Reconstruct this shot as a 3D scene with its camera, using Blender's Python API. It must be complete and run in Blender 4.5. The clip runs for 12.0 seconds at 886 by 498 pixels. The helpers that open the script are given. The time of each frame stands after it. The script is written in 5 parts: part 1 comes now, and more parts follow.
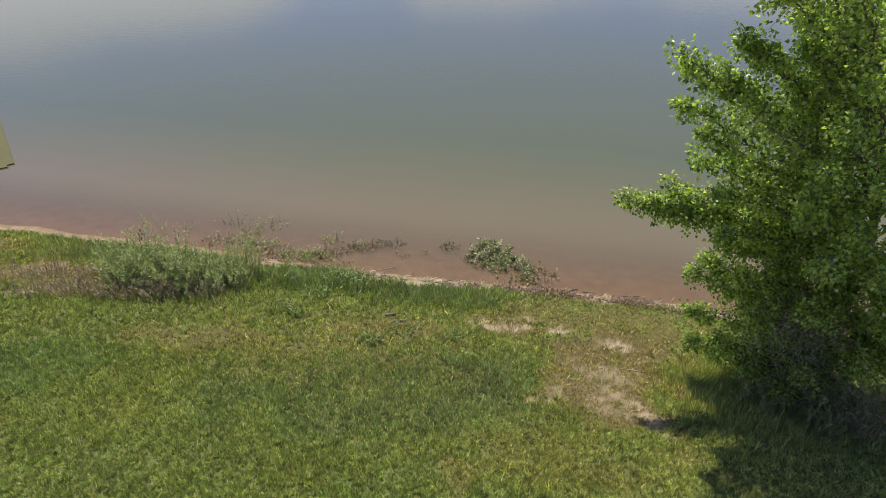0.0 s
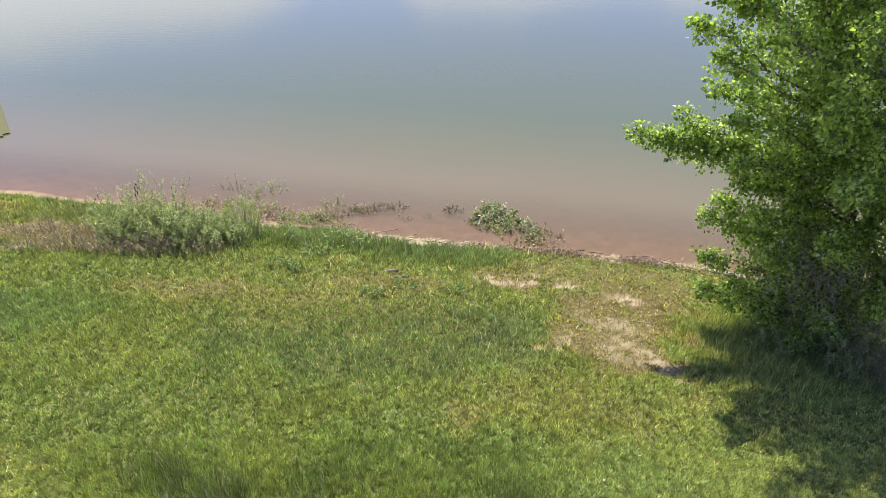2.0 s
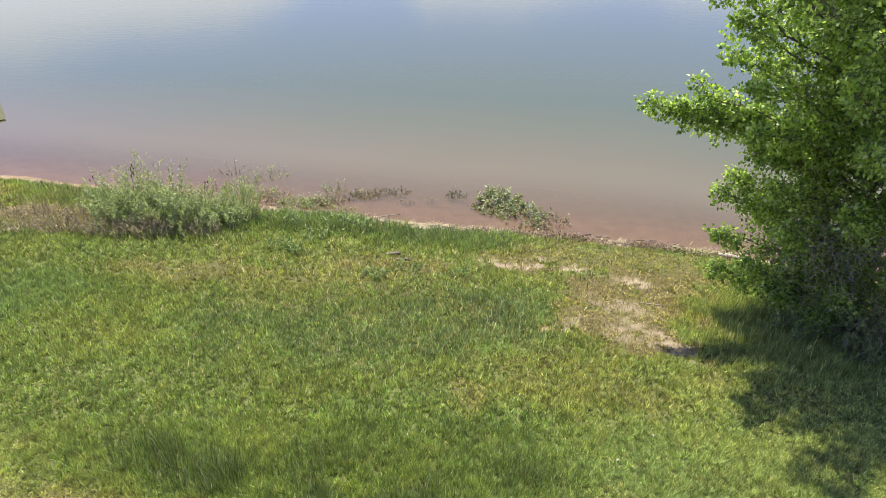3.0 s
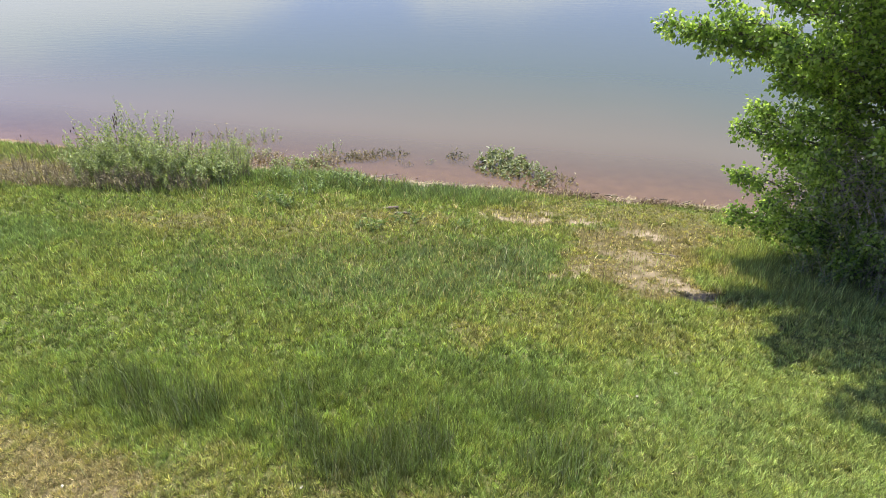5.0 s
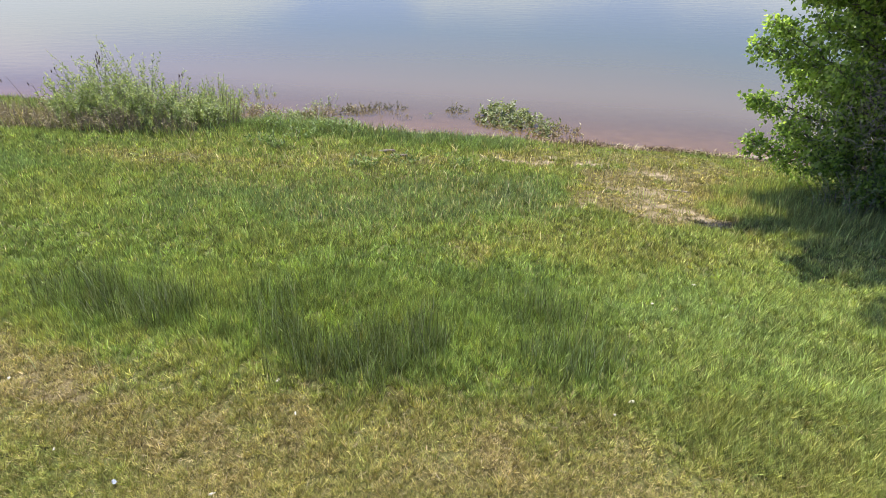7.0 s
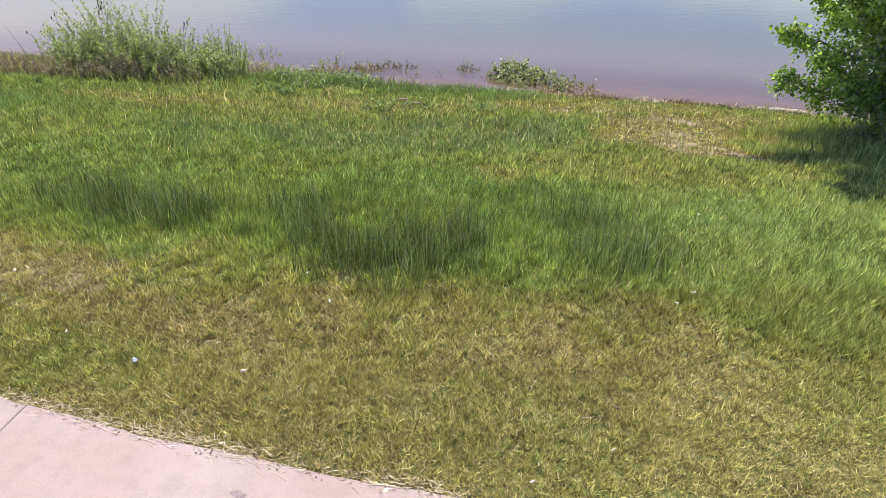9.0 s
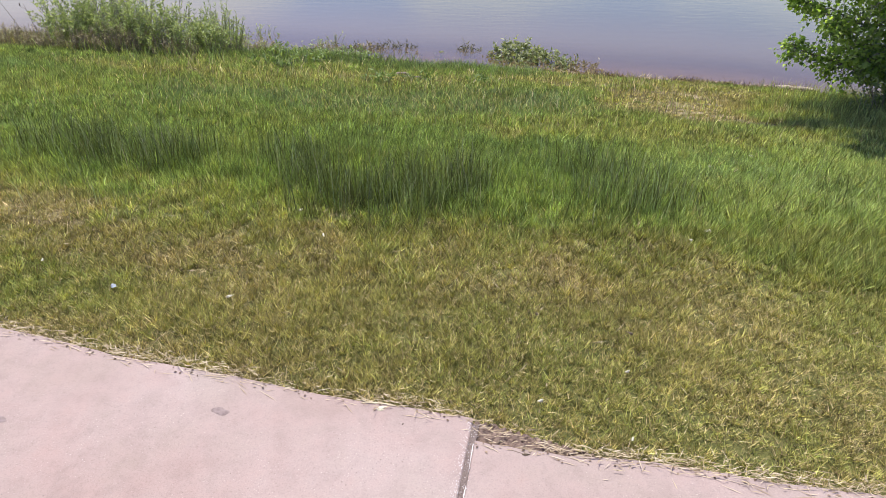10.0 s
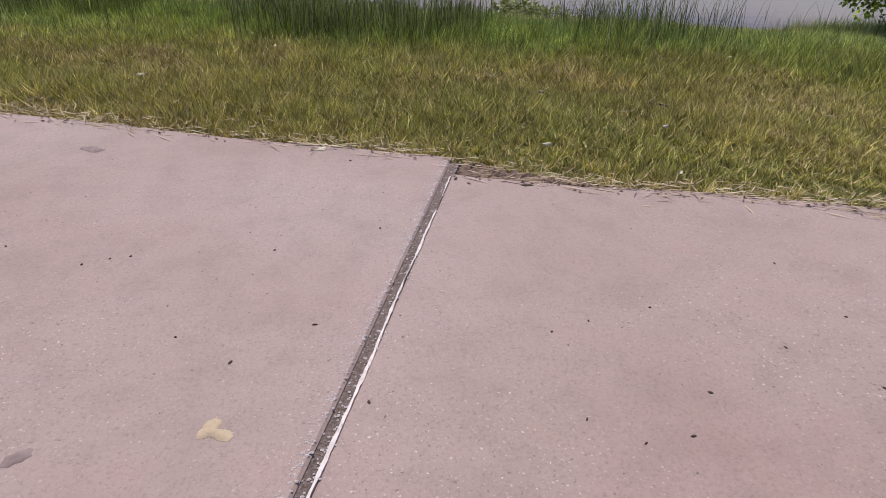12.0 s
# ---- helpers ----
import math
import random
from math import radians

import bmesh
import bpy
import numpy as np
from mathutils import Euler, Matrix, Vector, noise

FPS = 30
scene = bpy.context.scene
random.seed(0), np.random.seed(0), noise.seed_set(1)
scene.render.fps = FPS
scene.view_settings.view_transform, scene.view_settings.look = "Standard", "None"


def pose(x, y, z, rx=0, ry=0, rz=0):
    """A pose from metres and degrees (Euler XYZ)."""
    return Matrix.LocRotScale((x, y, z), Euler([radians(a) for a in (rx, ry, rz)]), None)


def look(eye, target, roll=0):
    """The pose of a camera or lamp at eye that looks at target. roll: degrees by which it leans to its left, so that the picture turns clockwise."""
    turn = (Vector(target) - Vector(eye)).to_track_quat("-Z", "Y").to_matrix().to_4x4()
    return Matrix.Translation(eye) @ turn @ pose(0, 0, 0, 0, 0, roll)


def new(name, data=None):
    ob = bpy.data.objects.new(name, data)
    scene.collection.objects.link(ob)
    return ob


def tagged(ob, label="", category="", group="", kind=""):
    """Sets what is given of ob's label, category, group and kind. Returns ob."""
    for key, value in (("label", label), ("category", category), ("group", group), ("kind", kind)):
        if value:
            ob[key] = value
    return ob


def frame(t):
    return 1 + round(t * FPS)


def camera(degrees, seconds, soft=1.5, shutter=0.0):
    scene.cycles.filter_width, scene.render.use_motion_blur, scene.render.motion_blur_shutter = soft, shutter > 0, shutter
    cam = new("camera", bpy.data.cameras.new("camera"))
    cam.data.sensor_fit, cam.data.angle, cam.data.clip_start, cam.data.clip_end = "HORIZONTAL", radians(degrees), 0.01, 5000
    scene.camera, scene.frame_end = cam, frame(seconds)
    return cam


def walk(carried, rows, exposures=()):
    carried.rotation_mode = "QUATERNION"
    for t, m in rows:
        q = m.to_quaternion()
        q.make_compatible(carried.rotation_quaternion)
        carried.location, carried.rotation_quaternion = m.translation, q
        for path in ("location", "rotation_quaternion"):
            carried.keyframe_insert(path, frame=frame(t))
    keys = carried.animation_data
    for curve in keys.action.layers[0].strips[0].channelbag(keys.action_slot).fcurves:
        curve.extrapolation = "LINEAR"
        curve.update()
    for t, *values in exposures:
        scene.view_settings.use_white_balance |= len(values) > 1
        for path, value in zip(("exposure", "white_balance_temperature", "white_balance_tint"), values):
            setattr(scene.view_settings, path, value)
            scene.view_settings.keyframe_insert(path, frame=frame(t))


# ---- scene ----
cam = camera(70.0, 12.0, soft=0.65)
PATH = [
    (0, (0.000, 0.000, 6.969), (-0.000, 1.696, 5.909), 0.00),
    (0.5, (0.008, -0.018, 6.753), (0.004, 1.680, 5.696), -0.11),
    (1, (0.002, -0.067, 6.577), (-0.000, 1.630, 5.518), -0.11),
    (1.5, (-0.007, -0.137, 6.380), (-0.009, 1.562, 5.324), -0.08),
    (2, (-0.054, -0.155, 6.184), (-0.056, 1.541, 5.124), 0.01),
    (2.5, (-0.089, -0.130, 5.995), (-0.092, 1.565, 4.935), 0.05),
    (4.5, (-0.133, 0.030, 5.181), (-0.131, 1.725, 4.120), 0.11),
    (5, (-0.126, 0.006, 4.926), (-0.126, 1.702, 3.867), 0.11),
    (5.5, (-0.114, -0.011, 4.687), (-0.116, 1.685, 3.628), 0.08),
    (6, (-0.090, -0.016, 4.460), (-0.094, 1.680, 3.401), 0.05),
    (6.5, (-0.080, -0.024, 4.225), (-0.085, 1.673, 3.166), 0.07),
    (7, (-0.082, -0.027, 3.995), (-0.087, 1.672, 2.939), 0.08),
    (9, (-0.340, -0.114, 3.311), (-0.333, 1.580, 2.248), 0.30),
    (9.5, (-0.370, -0.137, 3.156), (-0.362, 1.558, 2.095), 0.50),
    (10, (-0.343, -0.140, 2.937), (-0.334, 1.556, 1.878), 0.60),
    (10.5, (-0.288, -0.122, 2.713), (-0.276, 1.576, 1.655), 0.70),
    (11, (-0.254, -0.090, 2.451), (-0.237, 1.613, 1.403), 0.85),
    (11.5, (-0.239, -0.050, 2.220), (-0.225, 1.657, 1.177), 0.90),
    (12, (-0.260, -0.038, 1.985), (-0.249, 1.679, 0.959), 0.80),
]
walk(cam, [(t, look(eye, target, roll)) for t, eye, target, roll in PATH],
     exposures=[(0.0, 0.55, 6750, 9), (0.5, 0.80, 6700, 9), (1.0, 1.03, 6650, 9), (1.5, 1.18, 6600, 9), (5.5, 1.18, 6350, 9), (7.0, 1.15, 6350, 9), (9.5, 0.97, 6350, 9), (10.5, 0.70, 6450, 10), (11.2, 0.40, 6500, 11), (12.0, 0.10, 6550, 13)])

# ---- light ----
SUN = Vector((-0.40, 1.15, 2.75)).normalized()
sun_data = bpy.data.lights.new("sun", "SUN")
sun_data.energy, sun_data.angle, sun_data.color = 5.0, radians(0.55), (1.0, 0.96, 0.89)
sun = new("sun", sun_data)
sun.matrix_world = look(SUN * 60, (0, 0, 0))

world = bpy.data.worlds.new("sky")
scene.world = world
world.use_nodes = True
wn, wl = world.node_tree.nodes, world.node_tree.links
wn.clear()
sky = wn.new("ShaderNodeTexSky")
sky.sky_type, sky.sun_disc = "NISHITA", False
sky.sun_elevation, sky.sun_rotation = math.asin(SUN.z), math.atan2(SUN.x, SUN.y)
sky.air_density, sky.dust_density, sky.ozone_density = 1.0, 1.2, 1.0
# fair-weather cloud: a bank low over the far shore, broken cloud above it
wc = wn.new("ShaderNodeTexCoord")
sz = wn.new("ShaderNodeSeparateXYZ")
wl.new(wc.outputs["Generated"], sz.inputs["Vector"])
wm = wn.new("ShaderNodeMapping")
wm.inputs["Location"].default_value = (0.35, 0.1, 0.0)
wm.inputs["Scale"].default_value = (1.0, 1.0, 2.4)
wl.new(wc.outputs["Generated"], wm.inputs["Vector"])
cn = wn.new("ShaderNodeTexNoise")
cn.inputs["Scale"].default_value, cn.inputs["Detail"].default_value, cn.inputs["Roughness"].default_value = 3.6, 6.0, 0.5
wl.new(wm.outputs["Vector"], cn.inputs["Vector"])


def sky_math(op, a, b):
    node = wn.new("ShaderNodeMath")
    node.operation = op
    for k, v in enumerate((a, b)):
        if isinstance(v, (int, float)):
            node.inputs[k].default_value = v
        else:
            wl.new(v, node.inputs[k])
    return node.outputs["Value"]


def sky_step(value, low, high):
    node = wn.new("ShaderNodeMapRange")
    node.interpolation_type = "SMOOTHSTEP"
    node.inputs["From Min"].default_value, node.inputs["From Max"].default_value = low, high
    wl.new(value, node.inputs["Value"])
    return node.outputs["Result"]


# the height of the bank's upper edge by compass direction (0.5: north)
compass = sky_math("ADD", sky_math("MULTIPLY", sky_math("ARCTAN2", sz.outputs["X"], sz.outputs["Y"]), 1 / (2 * math.pi)), 0.5)
bank = wn.new("ShaderNodeValToRGB")
BANK = [(0.0, 0.20), (0.38, 0.215), (0.41, 0.215), (0.450, 0.218), (0.468, 0.165), (0.488, 0.165), (0.495, 0.206), (0.522, 0.206), (0.54, 0.172), (0.60, 0.185), (0.75, 0.22), (1.0, 0.20)]
while len(bank.color_ramp.elements) < len(BANK):
    bank.color_ramp.elements.new(0.5)
for e, (p, c) in zip(bank.color_ramp.elements, BANK):
    e.position, e.color = p, (c, c, c, 1)
wl.new(compass, bank.inputs["Fac"])
edge_height = sky_math("ADD", bank.outputs["Color"], sky_math("MULTIPLY", sky_math("SUBTRACT", cn.outputs["Fac"], 0.5), 0.10))
low_cloud = sky_step(sky_math("SUBTRACT", edge_height, sz.outputs["Z"]), -0.02, 0.035)
high_cloud = sky_math("MULTIPLY", sky_step(cn.outputs["Fac"], 0.56, 0.74), sky_step(sz.outputs["Z"], 0.3, 0.6))
cloud = sky_math("MAXIMUM", low_cloud, high_cloud)
cm = wn.new("ShaderNodeMix")
cm.data_type = "RGBA"
cm.inputs["B"].default_value = (8.2, 8.3, 10.4, 1)
wl.new(cloud, cm.inputs["Factor"])
tone = wn.new("ShaderNodeMix")
tone.data_type, tone.blend_type = "RGBA", "MULTIPLY"
tone.inputs["Factor"].default_value, tone.inputs["B"].default_value = 1.0, (0.92, 0.94, 1.56, 1)
wl.new(sky.outputs["Color"], tone.inputs["A"])
wl.new(tone.outputs["Result"], cm.inputs["A"])
bg = wn.new("ShaderNodeBackground")
bg.inputs["Strength"].default_value = 0.08
wl.new(cm.outputs["Result"], bg.inputs["Color"])
wo = wn.new("ShaderNodeOutputWorld")
wl.new(bg.outputs["Background"], wo.inputs["Surface"])


# ---- lie of the land ----
SHORE_X = np.array([-60, -9.7, -7.26, -3.83, -1.49, 0.17, 2.27, 3.2, 4.0, 4.5, 4.9, 8, 60.0])
SHORE_Y = np.array([24, 12.0, 11.5, 10.78, 10.33, 9.93, 9.67, 9.43, 9.26, 9.12, 8.98, 7.8, 3.0])
RISE_D = np.array([-300, -60, -8, -3, -0.6, 0, 0.25, 2, 3.2, 4, 5, 5.6, 7, 8, 8.5, 9.5, 200.0])
RISE_Z = np.array([-9, -6, -1.1, -0.34, -0.055, 0, 0.09, 0.42, 0.62, 0.76, 0.96, 1.08, 1.30, 1.38, 1.42, 1.43, 1.43])


def vnoise(x, y, size, seed=0):
    """Smooth value noise, 0 to 1, with features of that size."""
    x, y = np.asarray(x, float) / size + 17.3 * seed, np.asarray(y, float) / size - 9.1 * seed
    xi, yi = np.floor(x), np.floor(y)
    fx, fy = x - xi, y - yi
    fx, fy = fx * fx * (3 - 2 * fx), fy * fy * (3 - 2 * fy)

    def cell(a, b):
        v = np.sin(a * 127.1 + b * 311.7 + seed * 74.7) * 43758.5453
        return v - np.floor(v)

    low = cell(xi, yi) * (1 - fx) + cell(xi + 1, yi) * fx
    top = cell(xi, yi + 1) * (1 - fx) + cell(xi + 1, yi + 1) * fx
    return low * (1 - fy) + top * fy


def shore_distance(x, y):
    """Metres of land between a place and the waterline, south to north."""
    wob = 0.16 * (vnoise(x, 0 * x, 0.9, 3) - 0.5) + 0.08 * (vnoise(x, 0 * x, 0.3, 4) - 0.5)
    return np.interp(x, SHORE_X, SHORE_Y) + wob - y


def beach(x):
    """How wide the strip of sand is between the water and the grass."""
    return np.interp(x, [-9.5, -7.2, -6.4, -4.1, -3.8, -3.2, -2.8, -1.9, -1.4, -0.5, 0.5, 1.0, 2.4, 2.9, 3.4, 5.0], [0.13, 0.14, 0.12, 0.12, 0.30, 0.30, 0.12, 0.14, 0.36, 0.42, 0.26, 0.14, 0.10, 0.30, 0.10, 0.1])


def land(x, y):
    x, y = np.asarray(x, float), np.asarray(y, float)
    d = shore_distance(x, y)
    z = np.interp(d, RISE_D, RISE_Z) + 0.13 * np.clip((-x - 1) / 4, 0, 1) * np.exp(-(((d - 3) / 2.2) ** 2))
    near = np.clip((y - 1.5) / 1.5, 0, 1) * np.clip(d / 1.0, 0, 1)
    return z + near * (0.06 * (vnoise(x, y, 0.8, 1) - 0.5) + 0.025 * (vnoise(x, y, 0.25, 2) - 0.5))


def spot(x, y, cx, cy, rx, ry, ragged=0.35, seed=5):
    """A patch with a ragged edge: 1 in its middle, 0 outside."""
    r = np.hypot((x - cx) / rx, (y - cy) / ry) + ragged * (vnoise(x, y, 0.35, seed) - 0.5) * 2 + 0.5 * ragged * (vnoise(x, y, 0.09, seed + 1) - 0.5) * 2
    return np.clip((1.15 - r) / 0.5, 0, 1)


def most(*patches):
    return np.maximum.reduce(patches)


def bare(x, y):
    """Sandy bare soil."""
    worn = most(1.3 * spot(x, y, 1.2, 8.22, 0.5, 0.24, 0.5), 1.2 * spot(x, y, 1.85, 8.02, 0.32, 0.16, 0.5), 1.3 * spot(x, y, 2.66, 7.66, 0.26, 0.17, 0.5), 0.5 * spot(x, y, 2.2, 7.85, 0.3, 0.1, 0.6),
                0.5 * spot(x, y, 2.35, 6.85, 0.5, 0.35, 0.7), 0.75 * spot(x, y, 2.38, 6.16, 0.42, 0.22, 0.7), 0.6 * spot(x, y, 1.8, 6.42, 0.4, 0.22, 0.7),
                0.5 * spot(x, y, 1.35, 6.15, 0.25, 0.12, 0.6), spot(x, y, 2.74, 5.78, 0.2, 0.17, 0.4), spot(x, y, 2.88, 5.52, 0.13, 0.1, 0.4),
                0.8 * spot(x, y, -5.5, 8.95, 0.9, 0.14, 0.7), 0.6 * spot(x, y, -7.0, 8.65, 0.5, 0.16, 0.7), 0.35 * spot(x, y, -7.6, 9.7, 1.1, 0.3, 0.7), 0.25 * spot(x, y, -2.35, 2.66, 0.3, 0.10, 0.6))
    mottle = 0.45 * vnoise(x, y, 0.12, 63) + 0.25 * vnoise(x, y, 0.27, 64) + 0.4 * vnoise(x, y, 0.05, 65)
    return np.clip(worn * np.clip((mottle - 0.38) / 0.26, 0, 1) * 1.2, 0, 1)


MOWN_X = np.array([-14, -3.4, -1.6, -0.8, 0.0, 0.8, 1.15, 1.5, 2.6, 9.0])
MOWN_Y = np.array([7.0, 3.45, 2.84, 2.62, 2.50, 2.28, 1.95, 1.68, 1.40, 0.0])


def mown(x, y):
    """1 on the strip along the footpath that is cut short, 0 on the long grass."""
    return np.clip((np.interp(x, MOWN_X, MOWN_Y) + 0.45 * (vnoise(x, y, 0.5, 11) - 0.5) + 0.25 * (vnoise(x, y, 0.14, 12) - 0.5) - y) / 0.6 + 0.5, 0, 1)


def straw(x, y):
    """Dry, yellowed turf."""
    edge = mown(x, y) * (0.16 + 0.66 * vnoise(x, y, 0.45, 8) * (0.5 + vnoise(x, y, 0.13, 13)))
    edge = edge * (1 - 0.8 * spot(x, y, -2.1, 2.05, 0.6, 0.35)) * (1 - 0.45 * spot(x, y, -0.5, 2.35, 0.6, 0.2, 0.7))
    path = most(1.0 * spot(x, y, 2.3, 7.0, 1.0, 1.4, 0.6), 0.8 * spot(x, y, 3.1, 7.6, 0.9, 0.8, 0.6), 1.2 * spot(x, y, 2.1, 6.4, 0.8, 0.5, 0.7), 1.1 * spot(x, y, 1.6, 8.05, 0.85, 0.25, 0.7), 1.1 * spot(x, y, 2.7, 7.5, 0.45, 0.35, 0.7))
    return most(edge, path, 0.75 * spot(x, y, -2.55, 2.85, 0.6, 0.3, 0.6), 0.42 * spot(x, y, 0.1, 4.9, 0.45, 0.3, 0.8), 0.4 * spot(x, y, 0.55, 5.25, 0.3, 0.25, 0.8), 0.55 * spot(x, y, -1.0, 8.05, 1.6, 0.32, 0.6),
                0.6 * spot(x, y, -8.4, 10.9, 2.0, 0.5, 0.5), 1.1 * spot(x, y, -7.2, 9.5, 1.5, 0.5, 0.4), 1.0 * spot(x, y, -5.9, 8.95, 1.4, 0.32, 0.5), 0.55 * spot(x, y, -3.3, 7.5, 1.3, 0.35, 0.7), 0.5 * spot(x, y, 3.6, 8.0, 1.0, 0.7, 0.5), 0.6 * spot(x, y, 2.6, 8.5, 1.8, 0.6, 0.6), 0.42 * spot(x, y, -1.5, 7.1, 1.8, 0.8, 0.7), 0.22 * spot(x, y, 0.9, 5.3, 1.6, 0.8, 0.8))


def clump(x, y):
    """Tall bunches, coloured darker for the shade inside them."""
    return most(1.0 * spot(x, y, -0.80, 2.88, 0.38, 0.27, 0.55), 0.85 * spot(x, y, -0.40, 3.12, 0.40, 0.26, 0.6), 0.8 * spot(x, y, -1.05, 3.15, 0.25, 0.2, 0.6), 0.9 * spot(x, y, -2.1, 3.42, 0.42, 0.22, 0.6), 0.35 * spot(x, y, 0.55, 3.6, 0.34, 0.24, 0.6),
                0.5 * spot(x, y, 0.72, 2.9, 0.30, 0.24, 0.6), 0.55 * spot(x, y, -2.75, 3.75, 0.35, 0.22, 0.6), 0.3 * spot(x, y, -1.45, 3.7, 0.4, 0.3, 0.7))


def fescue(x, y):
    """Grey-green taller turf in the middle of the slope."""
    return most(spot(x, y, -0.5, 6.35, 2.2, 1.15, 0.35), 0.6 * spot(x, y, -2.6, 6.5, 0.9, 0.9, 0.5), 0.6 * spot(x, y, 1.1, 6.8, 0.7, 0.7, 0.5))


def lush(x, y):
    return most(spot(x, y, 0.6, 3.8, 3.2, 1.1, 0.3), spot(x, y, -5.6, 6.7, 1.2, 0.7, 0.4), 1.2 * spot(x, y, 1.25, 2.55, 0.8, 0.4, 0.8, 13), spot(x, y, 2.0, 3.0, 1.2, 0.8, 0.3))


# ---- materials ----
def material(name, rough=0.7, metallic=0.0):
    m = bpy.data.materials.new(name)
    m.use_nodes = True
    b = m.node_tree.nodes["Principled BSDF"]
    b.inputs["Roughness"].default_value, b.inputs["Metallic"].default_value = rough, metallic
    return m, m.node_tree.nodes, m.node_tree.links, b


def noise_node(n, l, scale, detail=4.0, rough=0.55, vector=None):
    t = n.new("ShaderNodeTexNoise")
    t.inputs["Scale"].default_value, t.inputs["Detail"].default_value, t.inputs["Roughness"].default_value = scale, detail, rough
    if vector is None:
        vector = n.new("ShaderNodeTexCoord").outputs["Object"]
    l.new(vector, t.inputs["Vector"])
    return t.outputs["Fac"]


def ramp(n, l, fac, stops):
    r = n.new("ShaderNodeValToRGB")
    while len(r.color_ramp.elements) < len(stops):
        r.color_ramp.elements.new(0.5)
    for e, (p, c) in zip(r.color_ramp.elements, stops):
        e.position, e.color = p, (*c, 1)
    l.new(fac, r.inputs["Fac"])
    return r.outputs["Color"]


def mix(n, l, fac, a, b, mode="MIX"):
    m = n.new("ShaderNodeMix")
    m.data_type, m.blend_type = "RGBA", mode
    for key, v in (("Factor", fac), ("A", a), ("B", b)):
        if isinstance(v, (int, float)):
            m.inputs[key].default_value = v
        elif isinstance(v, tuple):
            m.inputs[key].default_value = (*v, 1)
        else:
            l.new(v, m.inputs[key])
    return m.outputs["Result"]


def attribute(n, name):
    a = n.new("ShaderNodeAttribute")
    a.attribute_name = name
    return a.outputs["Fac"]


def math_node(n, l, op, a, b=None):
    m = n.new("ShaderNodeMath")
    m.operation = op
    for k, v in enumerate((a, b)):
        if v is None:
            continue
        if isinstance(v, (int, float)):
            m.inputs[k].default_value = v
        else:
            l.new(v, m.inputs[k])
    return m.outputs["Value"]


def bump(n, l, b, height, strength, distance):
    u = n.new("ShaderNodeBump")
    u.inputs["Strength"].default_value, u.inputs["Distance"].default_value = strength, distance
    l.new(height, u.inputs["Height"])
    l.new(u.outputs["Normal"], b.inputs["Normal"])


def soil_material():
    m, n, l, b = material("soil", 0.9)
    b.inputs["Specular IOR Level"].default_value = 0.1
    fine, coarse = noise_node(n, l, 60, 6, 0.7), noise_node(n, l, 3.5, 5)
    turf = ramp(n, l, fine, [(0.3, (0.035, 0.036, 0.012)), (0.5, (0.095, 0.10, 0.030)), (0.75, (0.20, 0.19, 0.065))])
    meadow = ramp(n, l, noise_node(n, l, 0.35, 7, 0.65), [(0.3, (0.05, 0.085, 0.02)), (0.6, (0.10, 0.13, 0.035)), (0.8, (0.19, 0.17, 0.07))])
    turf = mix(n, l, 0.25, turf, meadow)
    sand = ramp(n, l, noise_node(n, l, 45, 6, 0.7), [(0.25, (0.16, 0.118, 0.072)), (0.5, (0.29, 0.225, 0.145)), (0.78, (0.42, 0.345, 0.25))])
    mud = ramp(n, l, coarse, [(0.25, (0.152, 0.100, 0.054)), (0.75, (0.232, 0.160, 0.092))])
    thatch = ramp(n, l, noise_node(n, l, 110, 5, 0.75), [(0.3, (0.022, 0.018, 0.007)), (0.5, (0.075, 0.060, 0.021)), (0.75, (0.19, 0.155, 0.06))])
    turf = mix(n, l, attribute(n, "dry"), turf, thatch)
    col = mix(n, l, attribute(n, "sand"), turf, sand)
    col = mix(n, l, attribute(n, "mud"), col, mud)
    l.new(col, b.inputs["Base Color"])
    bump(n, l, b, fine, 0.6, 0.02)
    return m


